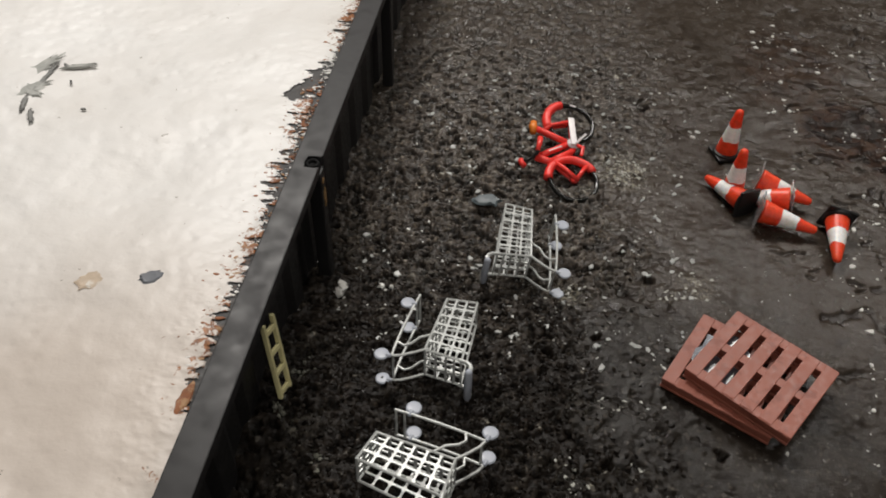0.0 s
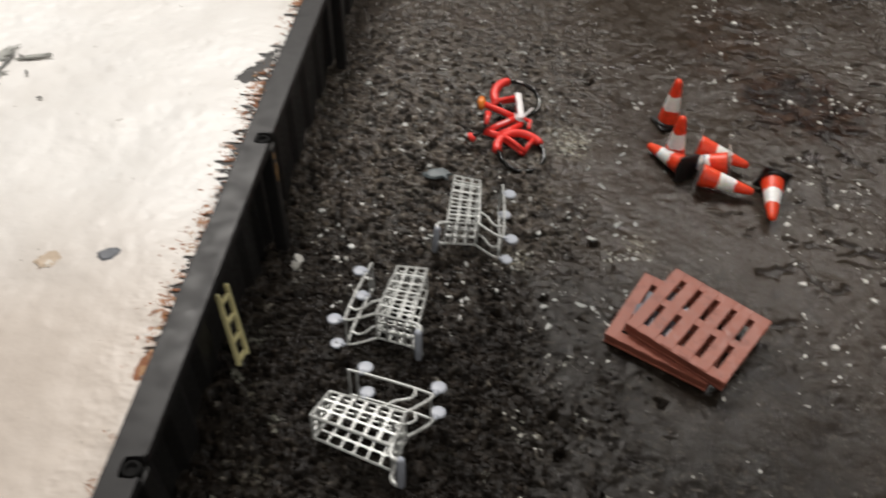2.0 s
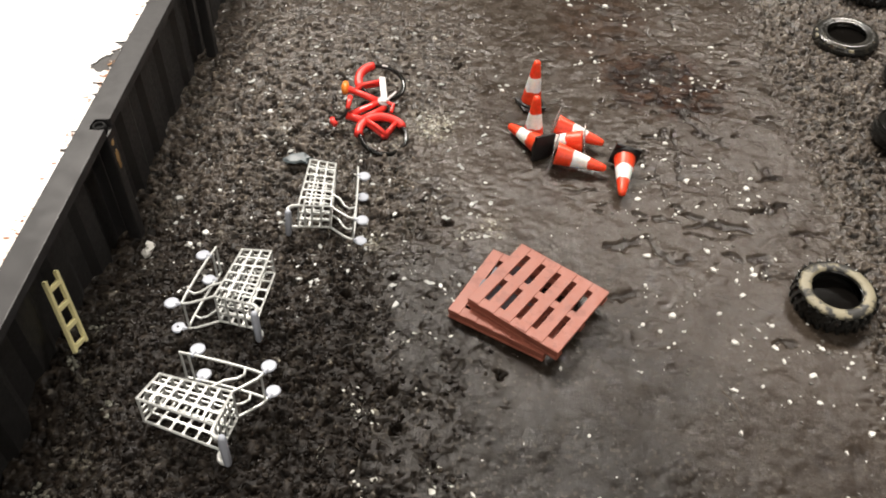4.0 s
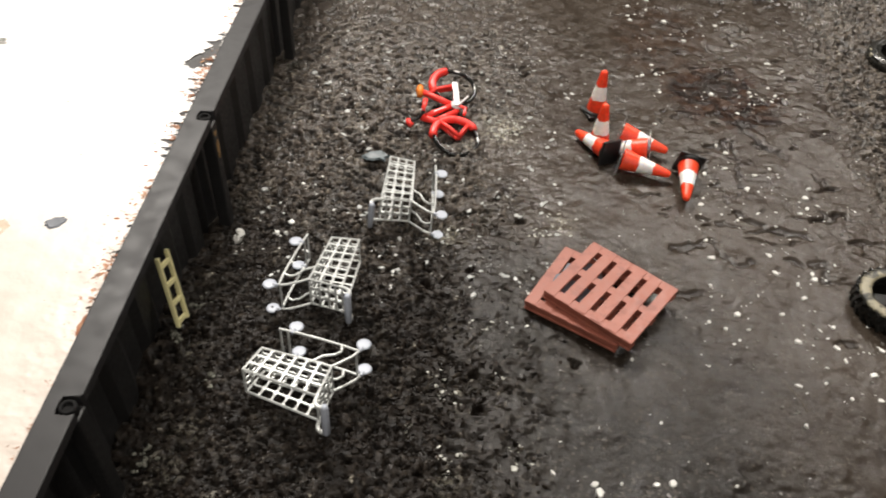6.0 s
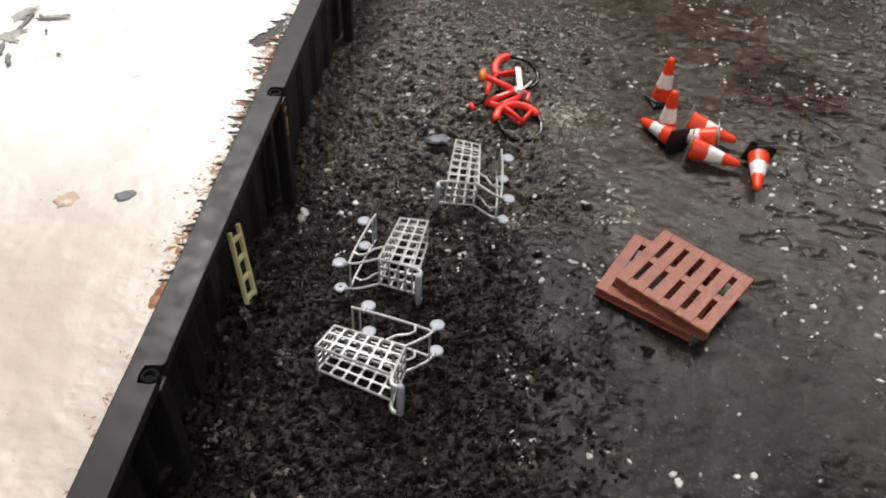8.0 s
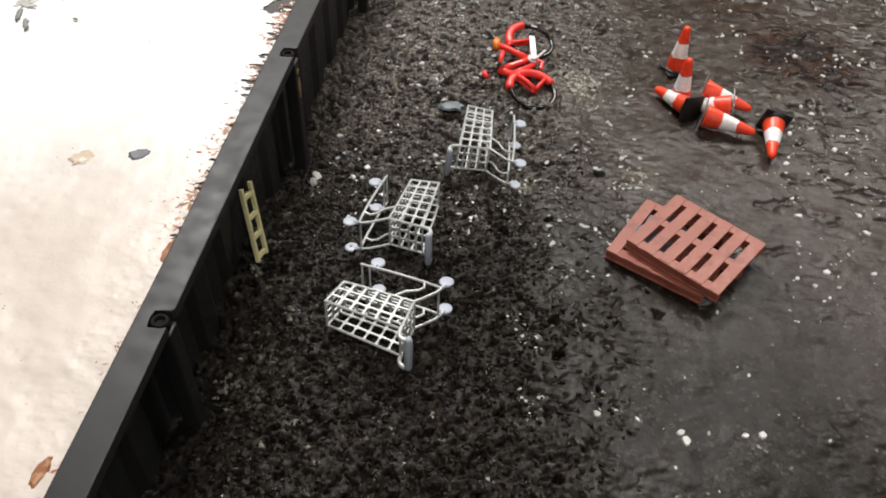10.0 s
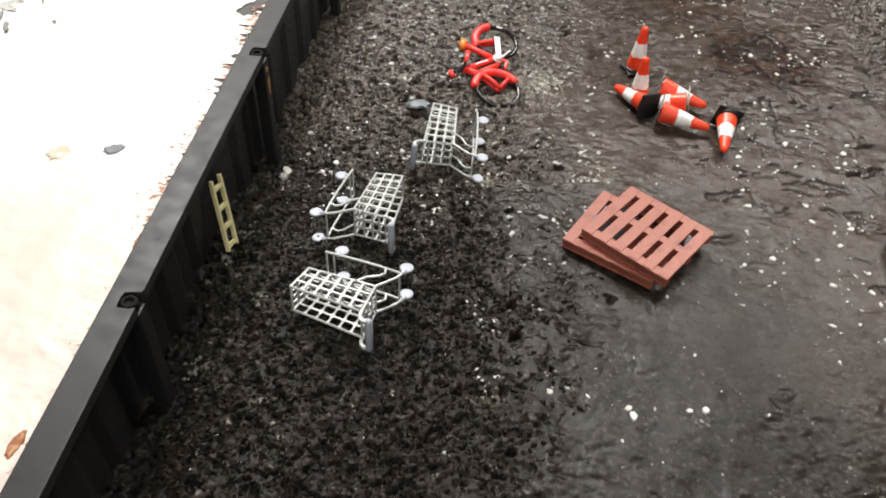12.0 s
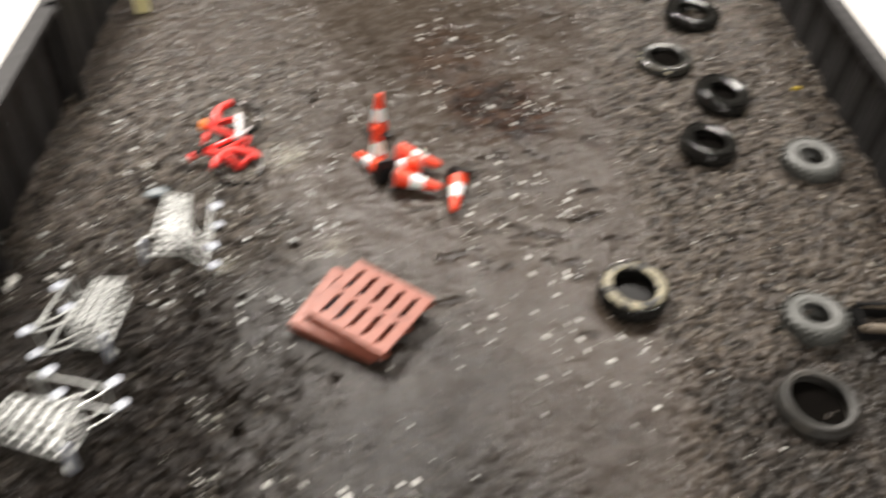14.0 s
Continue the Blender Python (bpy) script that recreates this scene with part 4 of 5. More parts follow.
def bicycle(m):
    """Lies on its side: local x to the rear wheel, y up to the saddle, z out of the side."""
    t = thing("bicycle", m, "red model bicycle lying on its side on gravel", "bicycle")
    rear, front, R = (11.6, 0.0), (-11.6, 0.0), 7.6

    def ring(c, r0, r1, name, mat, parent, label=""):
        bm = bmesh.new()
        tube(bm, [(c[0] + r0 * math.cos(a), c[1] + r0 * math.sin(a), 0) for a in np.linspace(0, 2 * math.pi, 41)[:-1]], r1, 8, closed=True)
        return part(name, bm, mat, parent, label, smooth=True)

    for c in (rear, front):
        wheel = ring(c, R, 0.78, "wheel", TYRE_BLACK, t, "black wheel with thin clear spokes")
        bm = bmesh.new()
        lathe(bm, [(0.3, -0.7), (0.8, -0.6), (0.8, 0.6), (0.3, 0.7)], 14, axis=pose(c[0], c[1], 0))
        part("hub", bm, RED, wheel, "red hub", smooth=True)
        for k in range(10):
            a = 2 * math.pi * k / 10
            bm = bmesh.new()
            tube(bm, [(c[0] + 0.6 * math.cos(a), c[1] + 0.6 * math.sin(a), 0), (c[0] + R * math.cos(a), c[1] + R * math.sin(a), 0)], 0.07, 4)
            part("spoke", bm, BASE_BLACK, wheel)

    def bar(name, pts, r, mat=RED, label="", n=8):
        bm = bmesh.new()
        tube(bm, pts, [v * 1.12 for v in r] if isinstance(r, list) else r * 1.12, n)
        return part(name, bm, mat, t, label, smooth=True)

    bb, seat = (2.6, -0.3, 0), (7.3, 11.4, 0)
    bar("seat_tube", [bb, (5.2, 6.0, 0), seat], 1.0)
    bar("top_tube", [(2.6, 1.2, 0.1), (-3.6, 10.4, 0.1)], 0.9)
    bar("down_tube", [(0.2, -0.4, 0), (-5.2, 7.0, 0)], 0.9)
    bar("lower_tube", [(2.6, -0.3, 0), (0.2, -0.4, 0)], 0.95)
    for s in (-0.9, 0.9):
        bar("chain_stay", [(bb[0], bb[1], s * 0.6), (rear[0], rear[1], s)], 0.5)
        bar("seat_stay", [(6.6, 9.4, s * 0.5), (9.2, 6.6, s * 0.8), (rear[0], rear[1] + 0.4, s)], 0.62)
        bar("fork", [(-5.8, 6.0, s * 0.8), (-8.4, 2.6, s), (front[0], front[1] - 0.8, s)], 0.72)
        bar("mudguard_stay", [(front[0], front[1] - 0.8, s), (-8.6, -2.6, s * 0.9), (-5.4, -4.6, s * 0.6)], 0.6)
    bar("head_tube", [(-4.4, 12.0, 0), (-5.2, 8.6, 0), (-5.8, 5.8, 0)], [1.15, 1.1, 1.15])
    bar("mudguard", [(front[0] + 8.1 * math.cos(a), front[1] + 8.1 * math.sin(a), 0) for a in np.radians(np.linspace(-58, 94, 20))], [1.0] + [1.25] * 18 + [1.35])
    bar("mudguard", [(rear[0] + 8.0 * math.cos(a), rear[1] + 8.0 * math.sin(a), 0) for a in np.radians(np.linspace(20, 112, 16))], [1.2] + [1.3] * 15)
    bar("handlebar", [(-2.0, 11.6, 3.0), (-4.2, 12.0, 2.6), (-4.6, 12.4, 0.6), (-5.2, 14.2, -0.8), (-5.8, 15.6, -1.0)], 0.5, BASE_BLACK, "thin black handlebar")
    bar("grip", [(1.2, 11.1, 3.0), (-1.4, 11.5, 3.0), (-4.0, 12.0, 2.8)], [0.85, 0.75, 0.6], label="red grip")
    bar("grip", [(-5.4, 16.6, -0.9), (-6.6, 16.4, -1.0), (-7.8, 15.2, -1.0)], [0.75, 0.85, 0.85], label="red grip")
    bar("saddle", [(10.0, 12.3, 0), (8.2, 12.5, 0), (5.4, 12.6, 0)], [0.9, 1.25, 0.9], ORANGE, "orange saddle", 12)
    bm = bmesh.new()
    lathe(bm, [(0.4, 0.7), (2.0, 0.75), (2.0, 1.1), (0.4, 1.2)], 24, axis=pose(bb[0], bb[1], 0))
    part("chainring", bm, SILVER_WHITE, t, "silvery white chainring", smooth=True)
    bm = bmesh.new()
    box(bm, (7.2, -0.2, 1.5), (11.2, 2.1, 0.7), 0.3, pose(0, 0, 0, 0, 0, 3))
    part("chain_guard", bm, SILVER_WHITE, t, "silvery white chain guard")
    bm = bmesh.new()
    tube(bm, [(2.0, -1.0, 1.9), (6.2, -4.4, 2.1)], 0.42, 6)
    part("crank", bm, SILVER_WHITE, t, "silvery white crank")
    bm = bmesh.new()
    tube(bm, [(2.4, -0.6, 1.2), (0.9, -3.4, 1.5), (-2.0, -2.8, 1.2)], [0.5, 0.75, 0.6], 6)
    part("pedal", bm, RED, t, "red pedal crank")
    bm = bmesh.new()
    box(bm, (-0.5, 5.6, 1.0), (0.45, 5.0, 0.12), 0.03, pose(0, 0, 0, 0, 0, 33))
    part("stripe", bm, SILVER_WHITE, t, "pale stripe along the top tube")
    bm = bmesh.new()
    tube(bm, [(rear[0] + R * math.cos(a), rear[1] + R * math.sin(a), 0.32) for a in np.radians((-16, -12, -8, -4, 0))], 0.52, 6)
    part("paint_spot", bm, SILVER_WHITE, t, "pale fleck stuck to the tyre")
    # water glint inside the front wheel, made as a pale patch
    bm = bmesh.new()
    jagged_disc(bm, (-15.0, -3.4, -1.4), 3.0, 1.3, 0.2, 14, 501, radians(-62), 0.25)
    part("glint_film", bm, GLINT_FILM, t, "pale patch painted for a water glint in the front wheel")
    return t


bike_x = Vector((-2.9, 23.4, 4.6)).normalized()
bike_n = Vector((0.186, -0.183, 1.0)).normalized()
bike_x = (bike_x - bike_n * bike_x.dot(bike_n)).normalized()
bike_y = bike_n.cross(bike_x).normalized()
bicycle(frame_of((14.0, 206.0, 3.6), bike_x, bike_y, bike_n))


def ladder():
    a, b = Vector((-48.7, 101.0, 5.6)), Vector((-52.2, 106.3, 25.3))
    z = (b - a).normalized()
    y = Vector((0.1, 0.98, -0.1))
    y = (y - z * y.dot(z)).normalized()
    t = thing("ladder", frame_of(a, y.cross(z), y, z), "short pale yellow model ladder leaning on the black wall", "ladder")
    L = (b - a).length
    for s in (-1, 1):
        bm = bmesh.new()
        box(bm, (0, s * 2.3, L / 2), (1.1, 0.95, L), 0.2)
        part("stile", bm, LADDER_YELLOW, t)
    for k in range(4):
        bm = bmesh.new()
        box(bm, (0, 0, 1.2 + k * (L - 4.0) / 3), (0.9, 4.4, 1.25), 0.2)
        part("rung", bm, LADDER_YELLOW, t)
    return t


ladder()


def tyre(x, y, radius, hole, height, label, lugs=0, tread=TYRE_BLACK, wall=None, tilt=(0, 0), lift=0.0, turn=0.0, grooves=0, pool=0.0):
    m = pose(x, y, bed_top(x, y) * 0.3 + float(bed_height(x, y)) * 0.7 + lift, tilt[0], tilt[1], turn)
    t = thing("tyre", m, label, "tyre", "dumped tyres")
    h, w = height, radius - hole
    bm = bmesh.new()
    lathe(bm, [(hole, 0.8), (hole + 0.2, 0.2), (hole + w * 0.35, 0.0), (radius - w * 0.25, 0.1), (radius - 0.5, 0.7), (radius, h * 0.22), (radius + 0.05, h * 0.55), (radius - 0.1, h * 0.68), (radius - 0.55, h * 0.71), (radius - 0.5, h * 0.78),
               (radius - 0.9, h - 0.55), (radius - w * 0.38, h - 0.05), (radius - w * 0.55, h), (hole + w * 0.24, h - 0.25), (hole + w * 0.17, h - 0.45), (hole + w * 0.1, h - 0.35), (hole + 0.05, h - 0.7), (hole + w * 0.1, h - 1.3), (hole + w * 0.5, h / 2), (hole + w * 0.35, 1.3)], 64, closed=True)
    for g in range(grooves):
        rr = radius - w * (0.22 + 0.2 * g)
        tube(bm, [(rr * math.cos(a), rr * math.sin(a), h - 0.12) for a in np.linspace(0, 2 * math.pi, 45)[:-1]], 0.32, 6, closed=True)
    part("carcass", bm, tread, t, smooth=True)
    if pool:
        bm = bmesh.new()
        lathe(bm, [(0.2, h * 0.2), (hole + 0.6, h * 0.2), (hole + 0.6, h * pool), (0.2, h * pool)], 40)
        part("puddle", bm, BLACK_WATER, t, "glossy black water standing in the tyre", smooth=False)
    if wall:
        bm = bmesh.new()
        lathe(bm, [(hole + w * 0.12, h - 0.05), (hole + w * 0.3, h + 0.22), (radius - w * 0.28, h + 0.1), (radius - w * 0.10, h - 0.45), (radius - w * 0.16, h - 0.8), (hole + w * 0.12, h - 0.5)], 56, closed=True)
        part("sidewall", bm, wall, t, "crusted paler upper sidewall", smooth=True)
    for k in range(lugs):
        a = 2 * math.pi * k / lugs
        for level, skew in ((0.3, 18), (0.72, -18)):
            bm = bmesh.new()
            box(bm, (radius - 0.1, 0, h * level), (1.0, 1.0, h * 0.5), 0.18, pose(0, 0, 0, skew, 0, 0))
            bmesh.ops.rotate(bm, verts=bm.verts, cent=(0, 0, 0), matrix=Matrix.Rotation(a + (0.5 * math.pi / lugs if level > 0.5 else 0), 3, "Z"))
            part("lug", bm, tread, t)
    return t


tyre(145.6, 136.3, 10.6, 6.3, 6.6, "black tractor tyre crusted with pale mud, lying flat", lugs=26, wall=TAN_RUBBER, tilt=(2, -2), pool=0.38)
tyre(223.8, 198.4, 10.3, 4.2, 6.4, "grey worn tyre with deep lugs lying on gravel", lugs=24, tread=WORN_GREY, tilt=(3, -4))
tyre(187.8, 208.0, 10.9, 6.2, 6.6, "glossy black wide tyre lying flat on gravel", tilt=(-2, 3), grooves=1, pool=0.4)
tyre(201.5, 239.5, 11.4, 5.4, 6.6, "glossy black tyre with stepped sidewall on gravel", tilt=(3, 4), grooves=2, pool=0.5)
flat_tyre = tyre(185.8, 269.0, 12.0, 7.0, 4.6, "slim glossy black tyre with dusty flank", tread=DUSTY, tilt=(2, -3), pool=0.4)
tyre(206.0, 304.5, 12.2, 6.8, 5.6, "black tyre with fine tread lying far along the gravel", tread=TYRE_BLACK, tilt=(2, 2), lugs=30)
tyre(197.9, 122.5, 9.2, 4.0, 6.8, "grey lugged tyre tilted on the gravel", lugs=22, tread=WORN_GREY, tilt=(-4, -6))
tyre(188.0, 93.0, 10.9, 7.9, 6.0, "wide-mouthed dull grey tyre lying flat on gravel", tread=DULL_RUBBER, tilt=(2, -2), pool=0.3)

for k, a in enumerate((168, 184, 199, 216, 231, 247, 262)):
    bm = bmesh.new()
    rr = 10.6 + 0.7 * math.sin(k * 2.3)
    jagged_disc(bm, (rr * math.cos(math.radians(a)), rr * math.sin(math.radians(a)), 3.7 - 0.4 * (rr - 10)), 1.5, 0.9, 0.75, 9, 300 + k, math.radians(a + 70), 0.4)
    part("mud_spot", bm, TAN_RUBBER, flat_tyre, "dried pale mud stuck to the tyre")

# guessed trough; its black panels stand in for the shadow under the tan rim
trough = thing("trough", pose(0, 0, 0), "guessed trough, tan rim over black panels standing in for shade", "trough")
floor_z = float(bed_height(225, 118))
for y, r in ((116.6, 1.5), (125.6, 0.8)):
    bm = bmesh.new()
    tube(bm, [(208.6, y, 9.0), (211.0, y, 9.4), (238.0, y - 1.2, 9.2)], [r * 0.7, r, r], 12)
    part("rim", bm, TAN_WOOD, trough, "tan rounded rim", smooth=True)
for c, size in (((224.0, 116.4, 4.4), (29.5, 1.2, 9.0)), ((224.0, 125.4, 4.4), (29.5, 1.2, 9.0)), ((210.0, 120.9, 4.0), (1.2, 8.6, 8.0)), ((224.0, 120.9, 1.2), (28.0, 8.6, 1.6))):
    bm = bmesh.new()
    box(bm, (c[0], c[1], c[2] + floor_z * 0.5), (size[0], size[1], size[2]), 0.25)
    part("panel", bm, MATT_BLACK, trough, "black panel standing in for shade under the rim")
scrap_yellow = bmesh.new()
jagged_disc(scrap_yellow, (236.0, 248.0, bed_top(236, 248) - 0.1), 1.9, 1.4, 1.2, 9, 15, 0.4, 0.3)
tagged(part("flake", scrap_yellow, plain("yellow_flake", (0.55, 0.40, 0.04), 0.5)), "small yellow flake lying on the gravel", "flake")

# scraps on the bank and on the bed
def scrap(name, x, y, z, rx, ry, h, mat, label, category, seed, turn=0.0, group="", n=14, rough=0.3):
    bm = bmesh.new()
    jagged_disc(bm, (0, 0, 0), rx, ry, h, n, seed, turn, rough)
    ob = part(name, bm, mat)
    ob.location = (x * MM, y * MM, z * MM)
    return tagged(ob, label, category, group)


scrap("paint_chip", -85.0, 117.5, west_bank_top(-85.0, 117.5), 3.1, 2.0, 0.35, GREY_CHIP, "dark blue-grey chip on the white bank", "chip", 3, 0.5, "chips on the bank", 22, 0.16)
scrap("rust_flake", -99.5, 114.5, west_bank_top(-99.5, 114.5), 3.6, 2.6, 0.22, BEIGE, "beige paint flake on the white bank", "flake", 5, 0.9, "chips on the bank", 22, 0.2)
scrap("rust_flake", -64.6, 86.4, west_bank_top(-64.6, 86.4), 1.3, 4.4, 0.2, RUST_ORANGE, "orange-brown rust flake at the bank's edge", "flake", 8, -0.1, "chips on the bank", 20, 0.13)
scrap("rust_flake", -66.0, 27.5, west_bank_top(-66.0, 27.5), 1.3, 3.4, 0.4, RUST_ORANGE, "orange-brown rust flake at the bank's edge", "flake", 9, -0.1, "chips on the bank", 20, 0.13)
scrap("plastic_scrap", -9.8, 181.0, 1.0, 4.2, 2.6, 0.7, TEAL_CHIP, "grey-teal scrap beside a trolley", "scrap", 12, 0.1)
debris = thing("debris", pose(-149, 187, west_bank_top(-149, 187) + 0.2), "torn grey-green paint scraps lying on the white bank", "debris")
for k, (ax, ay, bx, by, wide, mat) in enumerate(((-157.5, 188.3, -152.5, 202.1, 2.6, DEBRIS_GREY), (-156.2, 180.5, -149.0, 188.0, 2.6, DEBRIS_GREY), (-150.5, 184.0, -150.7, 198.7, 0.9, SHADE_GREY), (-151.4, 180.5, -149.4, 173.6, 0.9, SHADE_GREY),
                                                (-147.0, 174.5, -143.7, 168.5, 0.9, SHADE_GREY), (-147.5, 196.5, -138.8, 200.3, 1.0, DEBRIS_GREY), (-148.4, 198.6, -146.0, 196.8, 0.5, SHADE_GREY), (-153.4, 183.0, -147.5, 181.5, 1.4, DEBRIS_GREY), (-142.4, 190.6, -141.4, 189.0, 0.4, SHADE_GREY), (-132.5, 177.5, -131.2, 177.5, 0.45, SHADE_GREY))):
    bm = bmesh.new()
    half = math.hypot(bx - ax, by - ay) / 2
    jagged_disc(bm, ((ax + bx) / 2 + 149, (ay + by) / 2 - 187, -0.25), half * 1.15, wide, 0.34 + 0.06 * (k % 4), 40, 40 + k, math.atan2(by - ay, bx - ax), 0.34)
    part("shard", bm, mat, debris)

def edge_specks(count, low, high, d_mean, d_spread, seed, clumps):
    """Chips along the bank's broken edge, longer across it than along it, joined into one mesh."""
    r = np.random.default_rng(seed)
    bm = bmesh.new()
    for k in range(count):
        cy, sy = clumps[r.integers(0, len(clumps))]
        y, d = r.normal(cy, sy), d_mean + abs(r.normal(0, d_spread))
        s = low + (high - low) * r.uniform() ** 2
        jagged_disc(bm, (-48.5 - d, y, west_bank_top(-48.5 - d, y) - 0.12), s * r.uniform(1.0, 2.2), s * 0.7, 0.16, 8, seed * 1000 + k, r.normal(0.1, 0.4), 0.4)
    return bm


tagged(part("rust_specks", edge_specks(330, 0.15, 0.7, 15.0, 4.2, 21, ((188, 7), (196, 6), (183, 4), (165, 6), (105, 8), (130, 9), (246, 9), (228, 8), (147, 6))), RUST_ORANGE), "orange rust specks along the bank's broken edge", "specks", kind="stuff")
tagged(part("plaster_specks", edge_specks(300, 0.15, 0.6, 14.5, 3.2, 22, ((190, 12), (212, 8), (160, 12), (232, 12), (128, 12))), PLASTER), "white plaster crumbs on the dark ledge", "specks", kind="stuff")

# larger pale flakes on the bed
FLAKES = ((96.6, 149.7, 2.0), (127.5, 126.8, 1.5), (112.7, 93.0, 1.3), (131.7, 182.2, 2.0), (116.4, 120.4, 1.7), (58.5, 70.6, 1.9), (59.5, 68.4, 2.5), (48.6, 72.2, 1.4), (73.0, 72.0, 1.5), (77.2, 72.9, 1.8), (64.9, 71.5, 1.0), (97.1, 122.5, 1.2), (103.3, 122.9, 1.1), (96.1, 157.9, 1.5), (106.2, 206.8, 1.6), (108.7, 202.0, 1.6), (85.1, 214.2, 1.3), (108.5, 237.7, 2.0), (95.6, 288.2, 2.4), (102.4, 274.5, 2.2),
          (-46.5, 140.0, 2.4), (-44.0, 137.5, 1.9), (-35.0, 143.5, 2.2), (54.0, 226.5, 1.8), (134.0, 187.0, 1.6), (131.0, 176.5, 1.4))
for k, (x, y, s) in enumerate(FLAKES):
    scrap("flake", x, y, bed_top(x, y) - 0.15, s * 0.62, s * 0.45, 0.7, WHITE_CHIP, "small white flake lying on the canal bed", "flake", 60 + k, k * 0.8, "pale flakes on the bed", 7, 0.35)

def crumbs(x, y, n, spread, size, mat, label, seed):
    """A little heap of broken crumbs lying together."""
    r = np.random.default_rng(seed)
    t = thing("crumb_heap", pose(x, y, bed_top(x, y)), label, "crumbs", "crumb heaps by the wall")
    for k in range(n):
        bm = bmesh.new()
        s = size * r.uniform(0.5, 1.2)
        bmesh.ops.create_icosphere(bm, subdivisions=1, radius=s, matrix=pose(r.normal(0, spread * 0.6), r.normal(0, spread), s * 0.4 + r.uniform(0, size * 0.6)))
        for v in bm.verts:
            v.co += v.co.normalized() * (noise.noise(v.co * 1.7 + Vector((k, seed, 0))) * s * 1.3)
        part("crumb", bm, mat, t)
    return t


crumbs(-46.4, 107.5, 12, 2.2, 0.5, CRUMB, "pale grey-green crumbs beside the ladder's foot", 1)
crumbs(-49.0, 96.0, 12, 1.6, 0.55, CRUMB, "pale grey-green crumbs at the ladder's foot", 2)
crumbs(-46.5, 63.0, 18, 1.6, 0.55, CRUMB, "pale grey-green crumbs under the black wall", 3)
crumbs(-37.0, 85.0, 5, 1.0, 0.6, CRUMB, "pale grey-green crumbs in the dark gravel", 6)
crumbs(-45.0, 139.0, 3, 1.4, 1.25, WHITE_CHIP, "white broken crumbs by the black pile", 4)
crumbs(-33.5, 143.0, 4, 1.6, 0.8, WHITE_CHIP, "white broken crumbs in the gravel", 5)
block = thing("block", pose(-44.0, 309.0, float(bed_height(-44, 309)), 0, 0, 8), "small pale yellow block standing by the black wall", "block")
bm = bmesh.new()
box(bm, (0, 0, 4.5), (6.5, 3.0, 9.5), 0.4)
part("body", bm, LADDER_YELLOW, block)
fibre = bmesh.new()
tube(fibre, [(110.0, 104.0, 0.5), (112.5, 100.5, 0.7), (113.6, 96.5, 0.4)], 0.09, 5)
tagged(part("fibre", fibre, TAN_WOOD), "thin tan fibre lying on the silt", "fibre")

# fine pale grit scattered over the bed
def scatter(count, low, high, sx, cell, cut, seed, x_range, y_range):
    """Small broken chips strewn in clusters over the bed, joined into one mesh."""
    r = np.random.default_rng(seed)
    bm, n = bmesh.new(), 0
    xs = r.uniform(*x_range, count * 40)
    ys = r.uniform(*y_range, count * 40)
    keep = r.uniform(size=xs.size) < (smooth_step(fbm(xs / cell, ys / cell, seed, 3), cut, cut + 0.16) + 0.02) * np.maximum(0.12, np.maximum(smooth_step(ys, 95, 150), smooth_step(xs, 40, 70)))
    xs, ys = xs[keep][:count], ys[keep][:count]
    zs = bed_relief(xs, ys)
    for x, y, z in zip(xs, ys, zs):
        s = low + (high - low) * r.uniform() ** 2.5
        n += 1
        jagged_disc(bm, (x, y, z - 0.1), s, s * r.uniform(0.45, 0.9), s * sx, 5, n, r.uniform(0, 6), 0.35)
    return bm


tagged(part("pale_grit", scatter(520, 0.18, 0.75, 0.6, 14, 0.52, 71, (-46, 236), (35, 330)), WHITE_CHIP), "fine white grit scattered over the canal bed", "grit", kind="stuff")
tagged(part("grey_grit", scatter(2200, 0.2, 0.8, 0.5, 10, 0.46, 83, (-46, 236), (35, 330)), GREY_GRIT), "fine grey grit scattered over the canal bed", "grit", kind="stuff")
tagged(part("white_specks", scatter(75, 0.4, 1.3, 0.5, 15, 0.40, 103, (80, 140), (228, 305)), WHITE_CHIP), "white specks strewn over the brown stain", "specks", kind="stuff")
tagged(part("white_specks", scatter(150, 0.35, 1.25, 0.45, 18, 0.46, 97, (88, 150), (95, 200)), WHITE_CHIP), "white specks lying on the wet silt", "specks", kind="stuff")


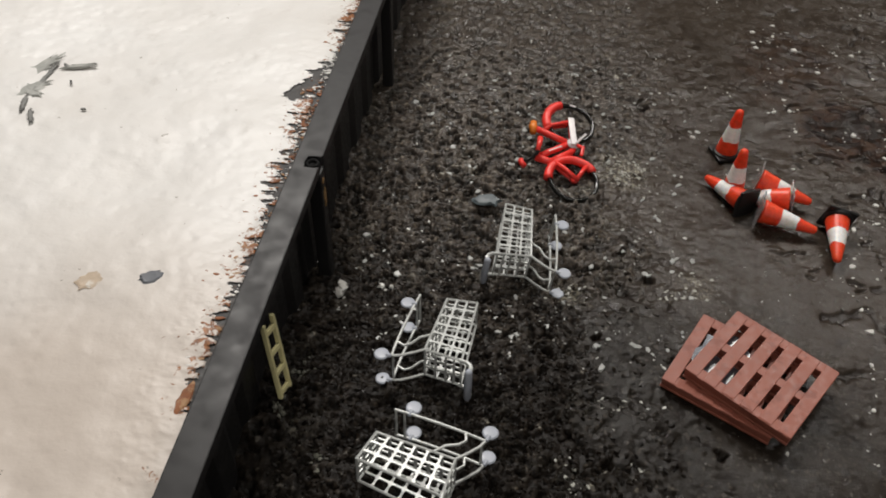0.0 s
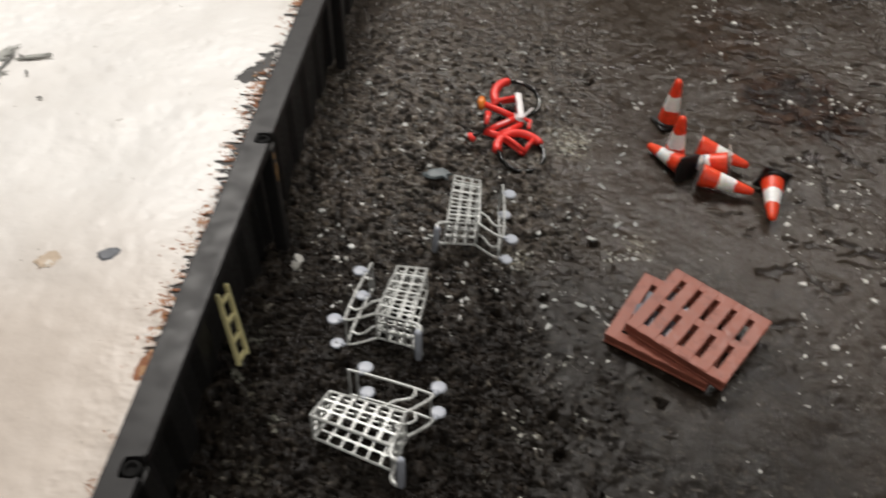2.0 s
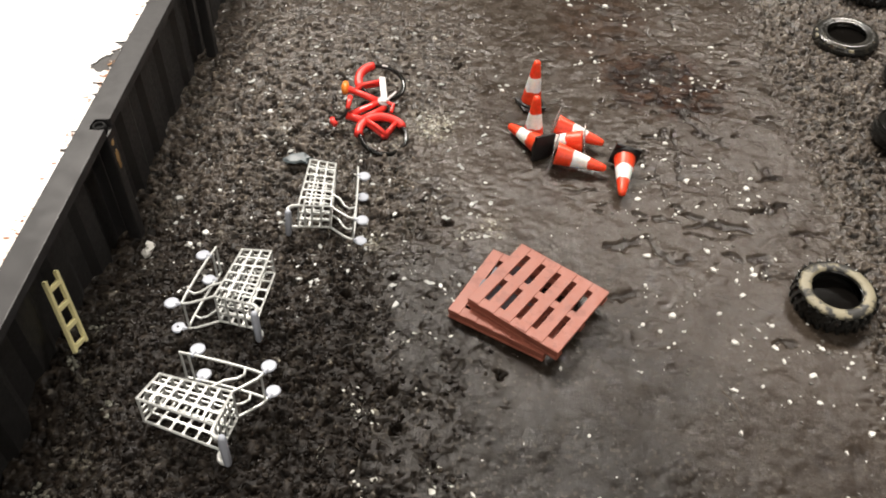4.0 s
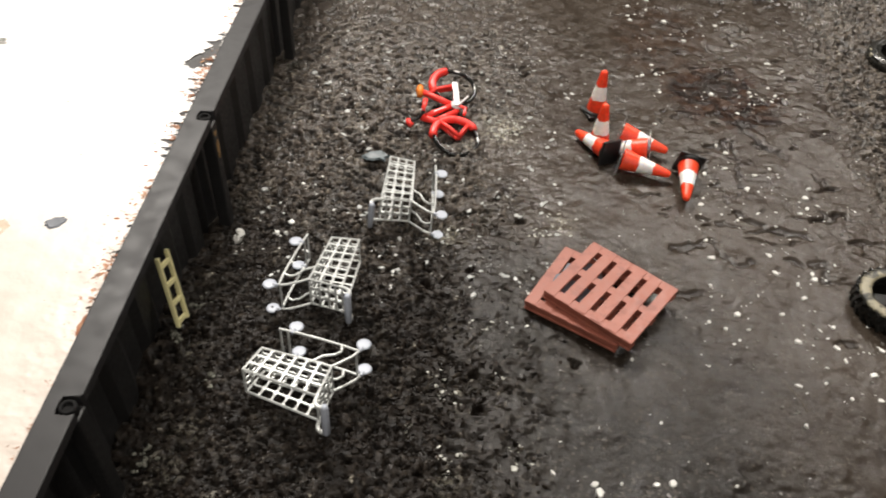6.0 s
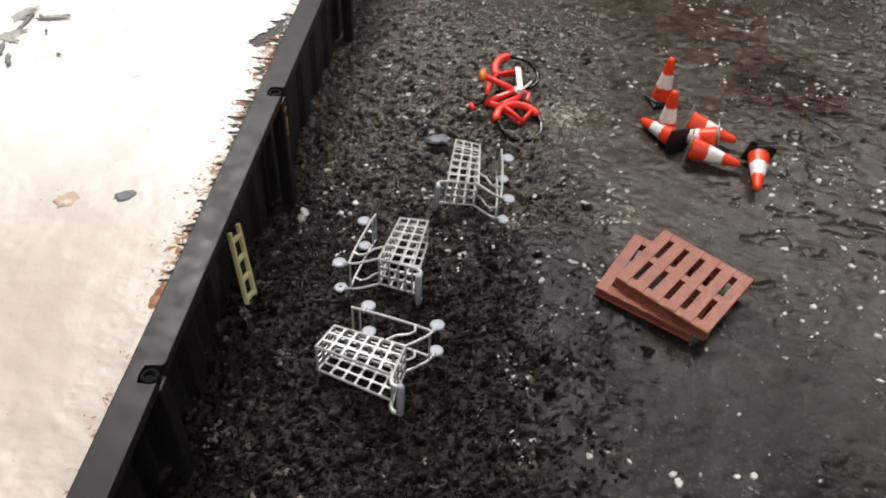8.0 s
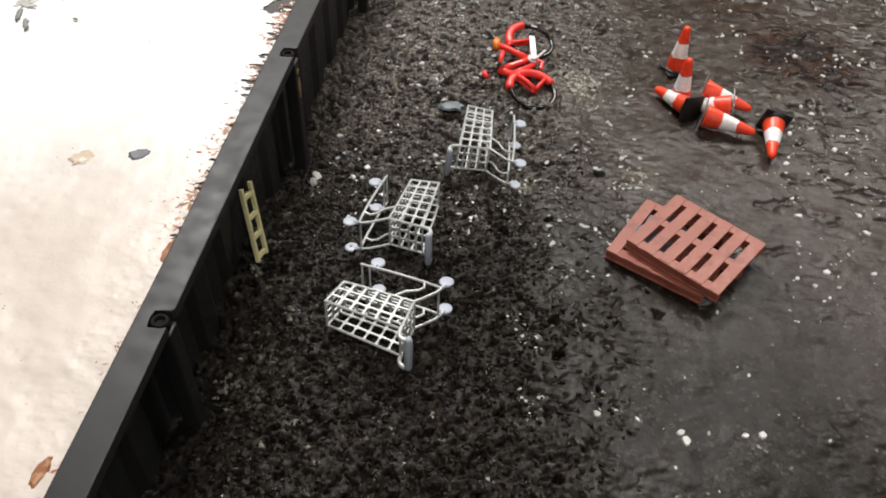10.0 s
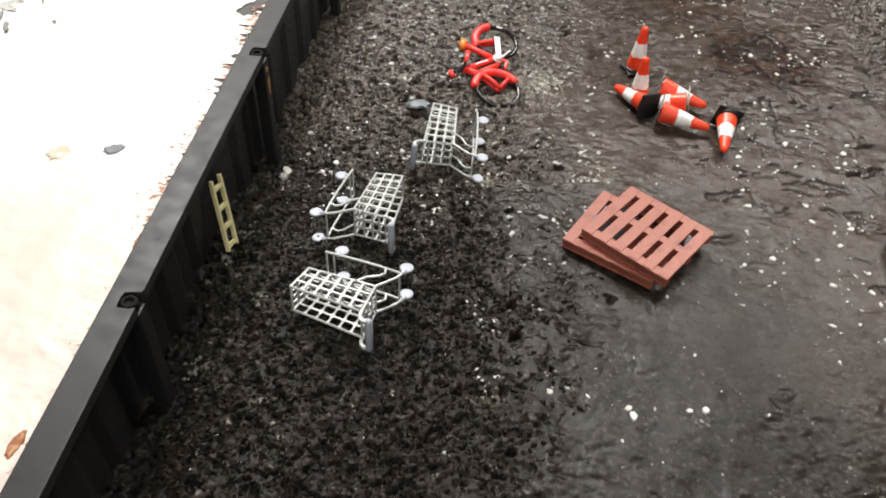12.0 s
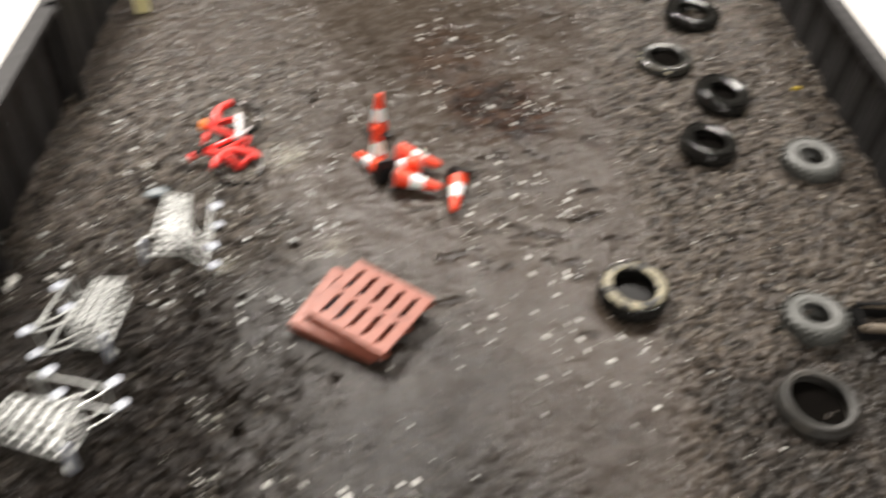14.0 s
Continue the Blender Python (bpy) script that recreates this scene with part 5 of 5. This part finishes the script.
def clusters_of(spots, each, seed):
    """Chips lying in loose little groups."""
    r = np.random.default_rng(seed)
    bm, n = bmesh.new(), 0
    for cx, cy, spread in spots:
        for k in range(int(each * max(1, spread))):
            x, y, n = cx + r.normal(0, spread), cy + r.normal(0, spread), n + 1
            s = 0.16 + 0.75 * r.uniform() ** 2
            jagged_disc(bm, (x, y, bed_top(x, y) - 0.1), s, s * r.uniform(0.4, 0.9), s * 0.3, 8, 900 + n, r.uniform(0, 6), 0.5)
    return bm


HEAPS = ((27.7, 115.5, 1.6), (32, 115, 1.2), (21, 90.7, 1.6), (17.3, 96.1, 1.2), (40.4, 77.8, 1.3), (41.2, 72.8, 1.3), (12.6, 80.3, 1.2), (23.2, 73, 1.5), (23.7, 67.3, 1.2), (35.2, 97.6, 1.0),
         (43, 152.7, 2.0), (29, 204, 4.0), (34, 207, 3.0), (31, 201, 5.0), (27, 209, 3.0), (16, 150, 3.0), (50, 158, 2.5))
tagged(part("pale_flakes", scatter(460, 0.3, 1.5, 0.3, 9, 0.45, 211, (-46, 62), (115, 262)), plain("pale_grey_flake", (0.33, 0.34, 0.325), 0.35, amount=0.3)), "pale grey flakes strewn over the wet gravel", "flakes", kind="stuff")
tagged(part("chips", clusters_of(HEAPS, 9, 5), plain("pale_green_grey_chip", (0.33, 0.33, 0.29), 0.35, amount=0.35)), "small pale grey-green chips in loose groups on the gravel", "chips", kind="stuff")


# ---- the room round the layout, out of sight ----
def slab(name, c, s, mat, label, category):
    bm = bmesh.new()
    box(bm, [v / MM for v in c], [v / MM for v in s])
    return tagged(part(name, bm, mat), label, category, kind="structure")


slab("layout_board", (0.10, 0.26, -0.03), (0.86, 0.80, 0.04), TABLE, "brown board under the model canal", "board")
slab("floor", (0.1, 0.2, -0.10), (4.4, 4.4, 0.1), ROOM_FLOOR, "plain brown room floor", "floor")
slab("ceiling", (0.1, 0.2, 1.62), (4.4, 4.4, 0.1), ROOM_WALL, "plain pale ceiling", "ceiling")
for name, c, s in (("wall_north", (0.1, 2.35, 0.76), (4.4, 0.1, 1.62)), ("wall_south", (0.1, -1.95, 0.76), (4.4, 0.1, 1.62)),
                   ("room_wall_west", (-2.05, 0.2, 0.76), (0.1, 4.2, 1.62)), ("room_wall_east", (2.25, 0.2, 0.76), (0.1, 4.2, 1.62))):
    slab(name, c, s, ROOM_WALL, "plain pale room wall", "wall")
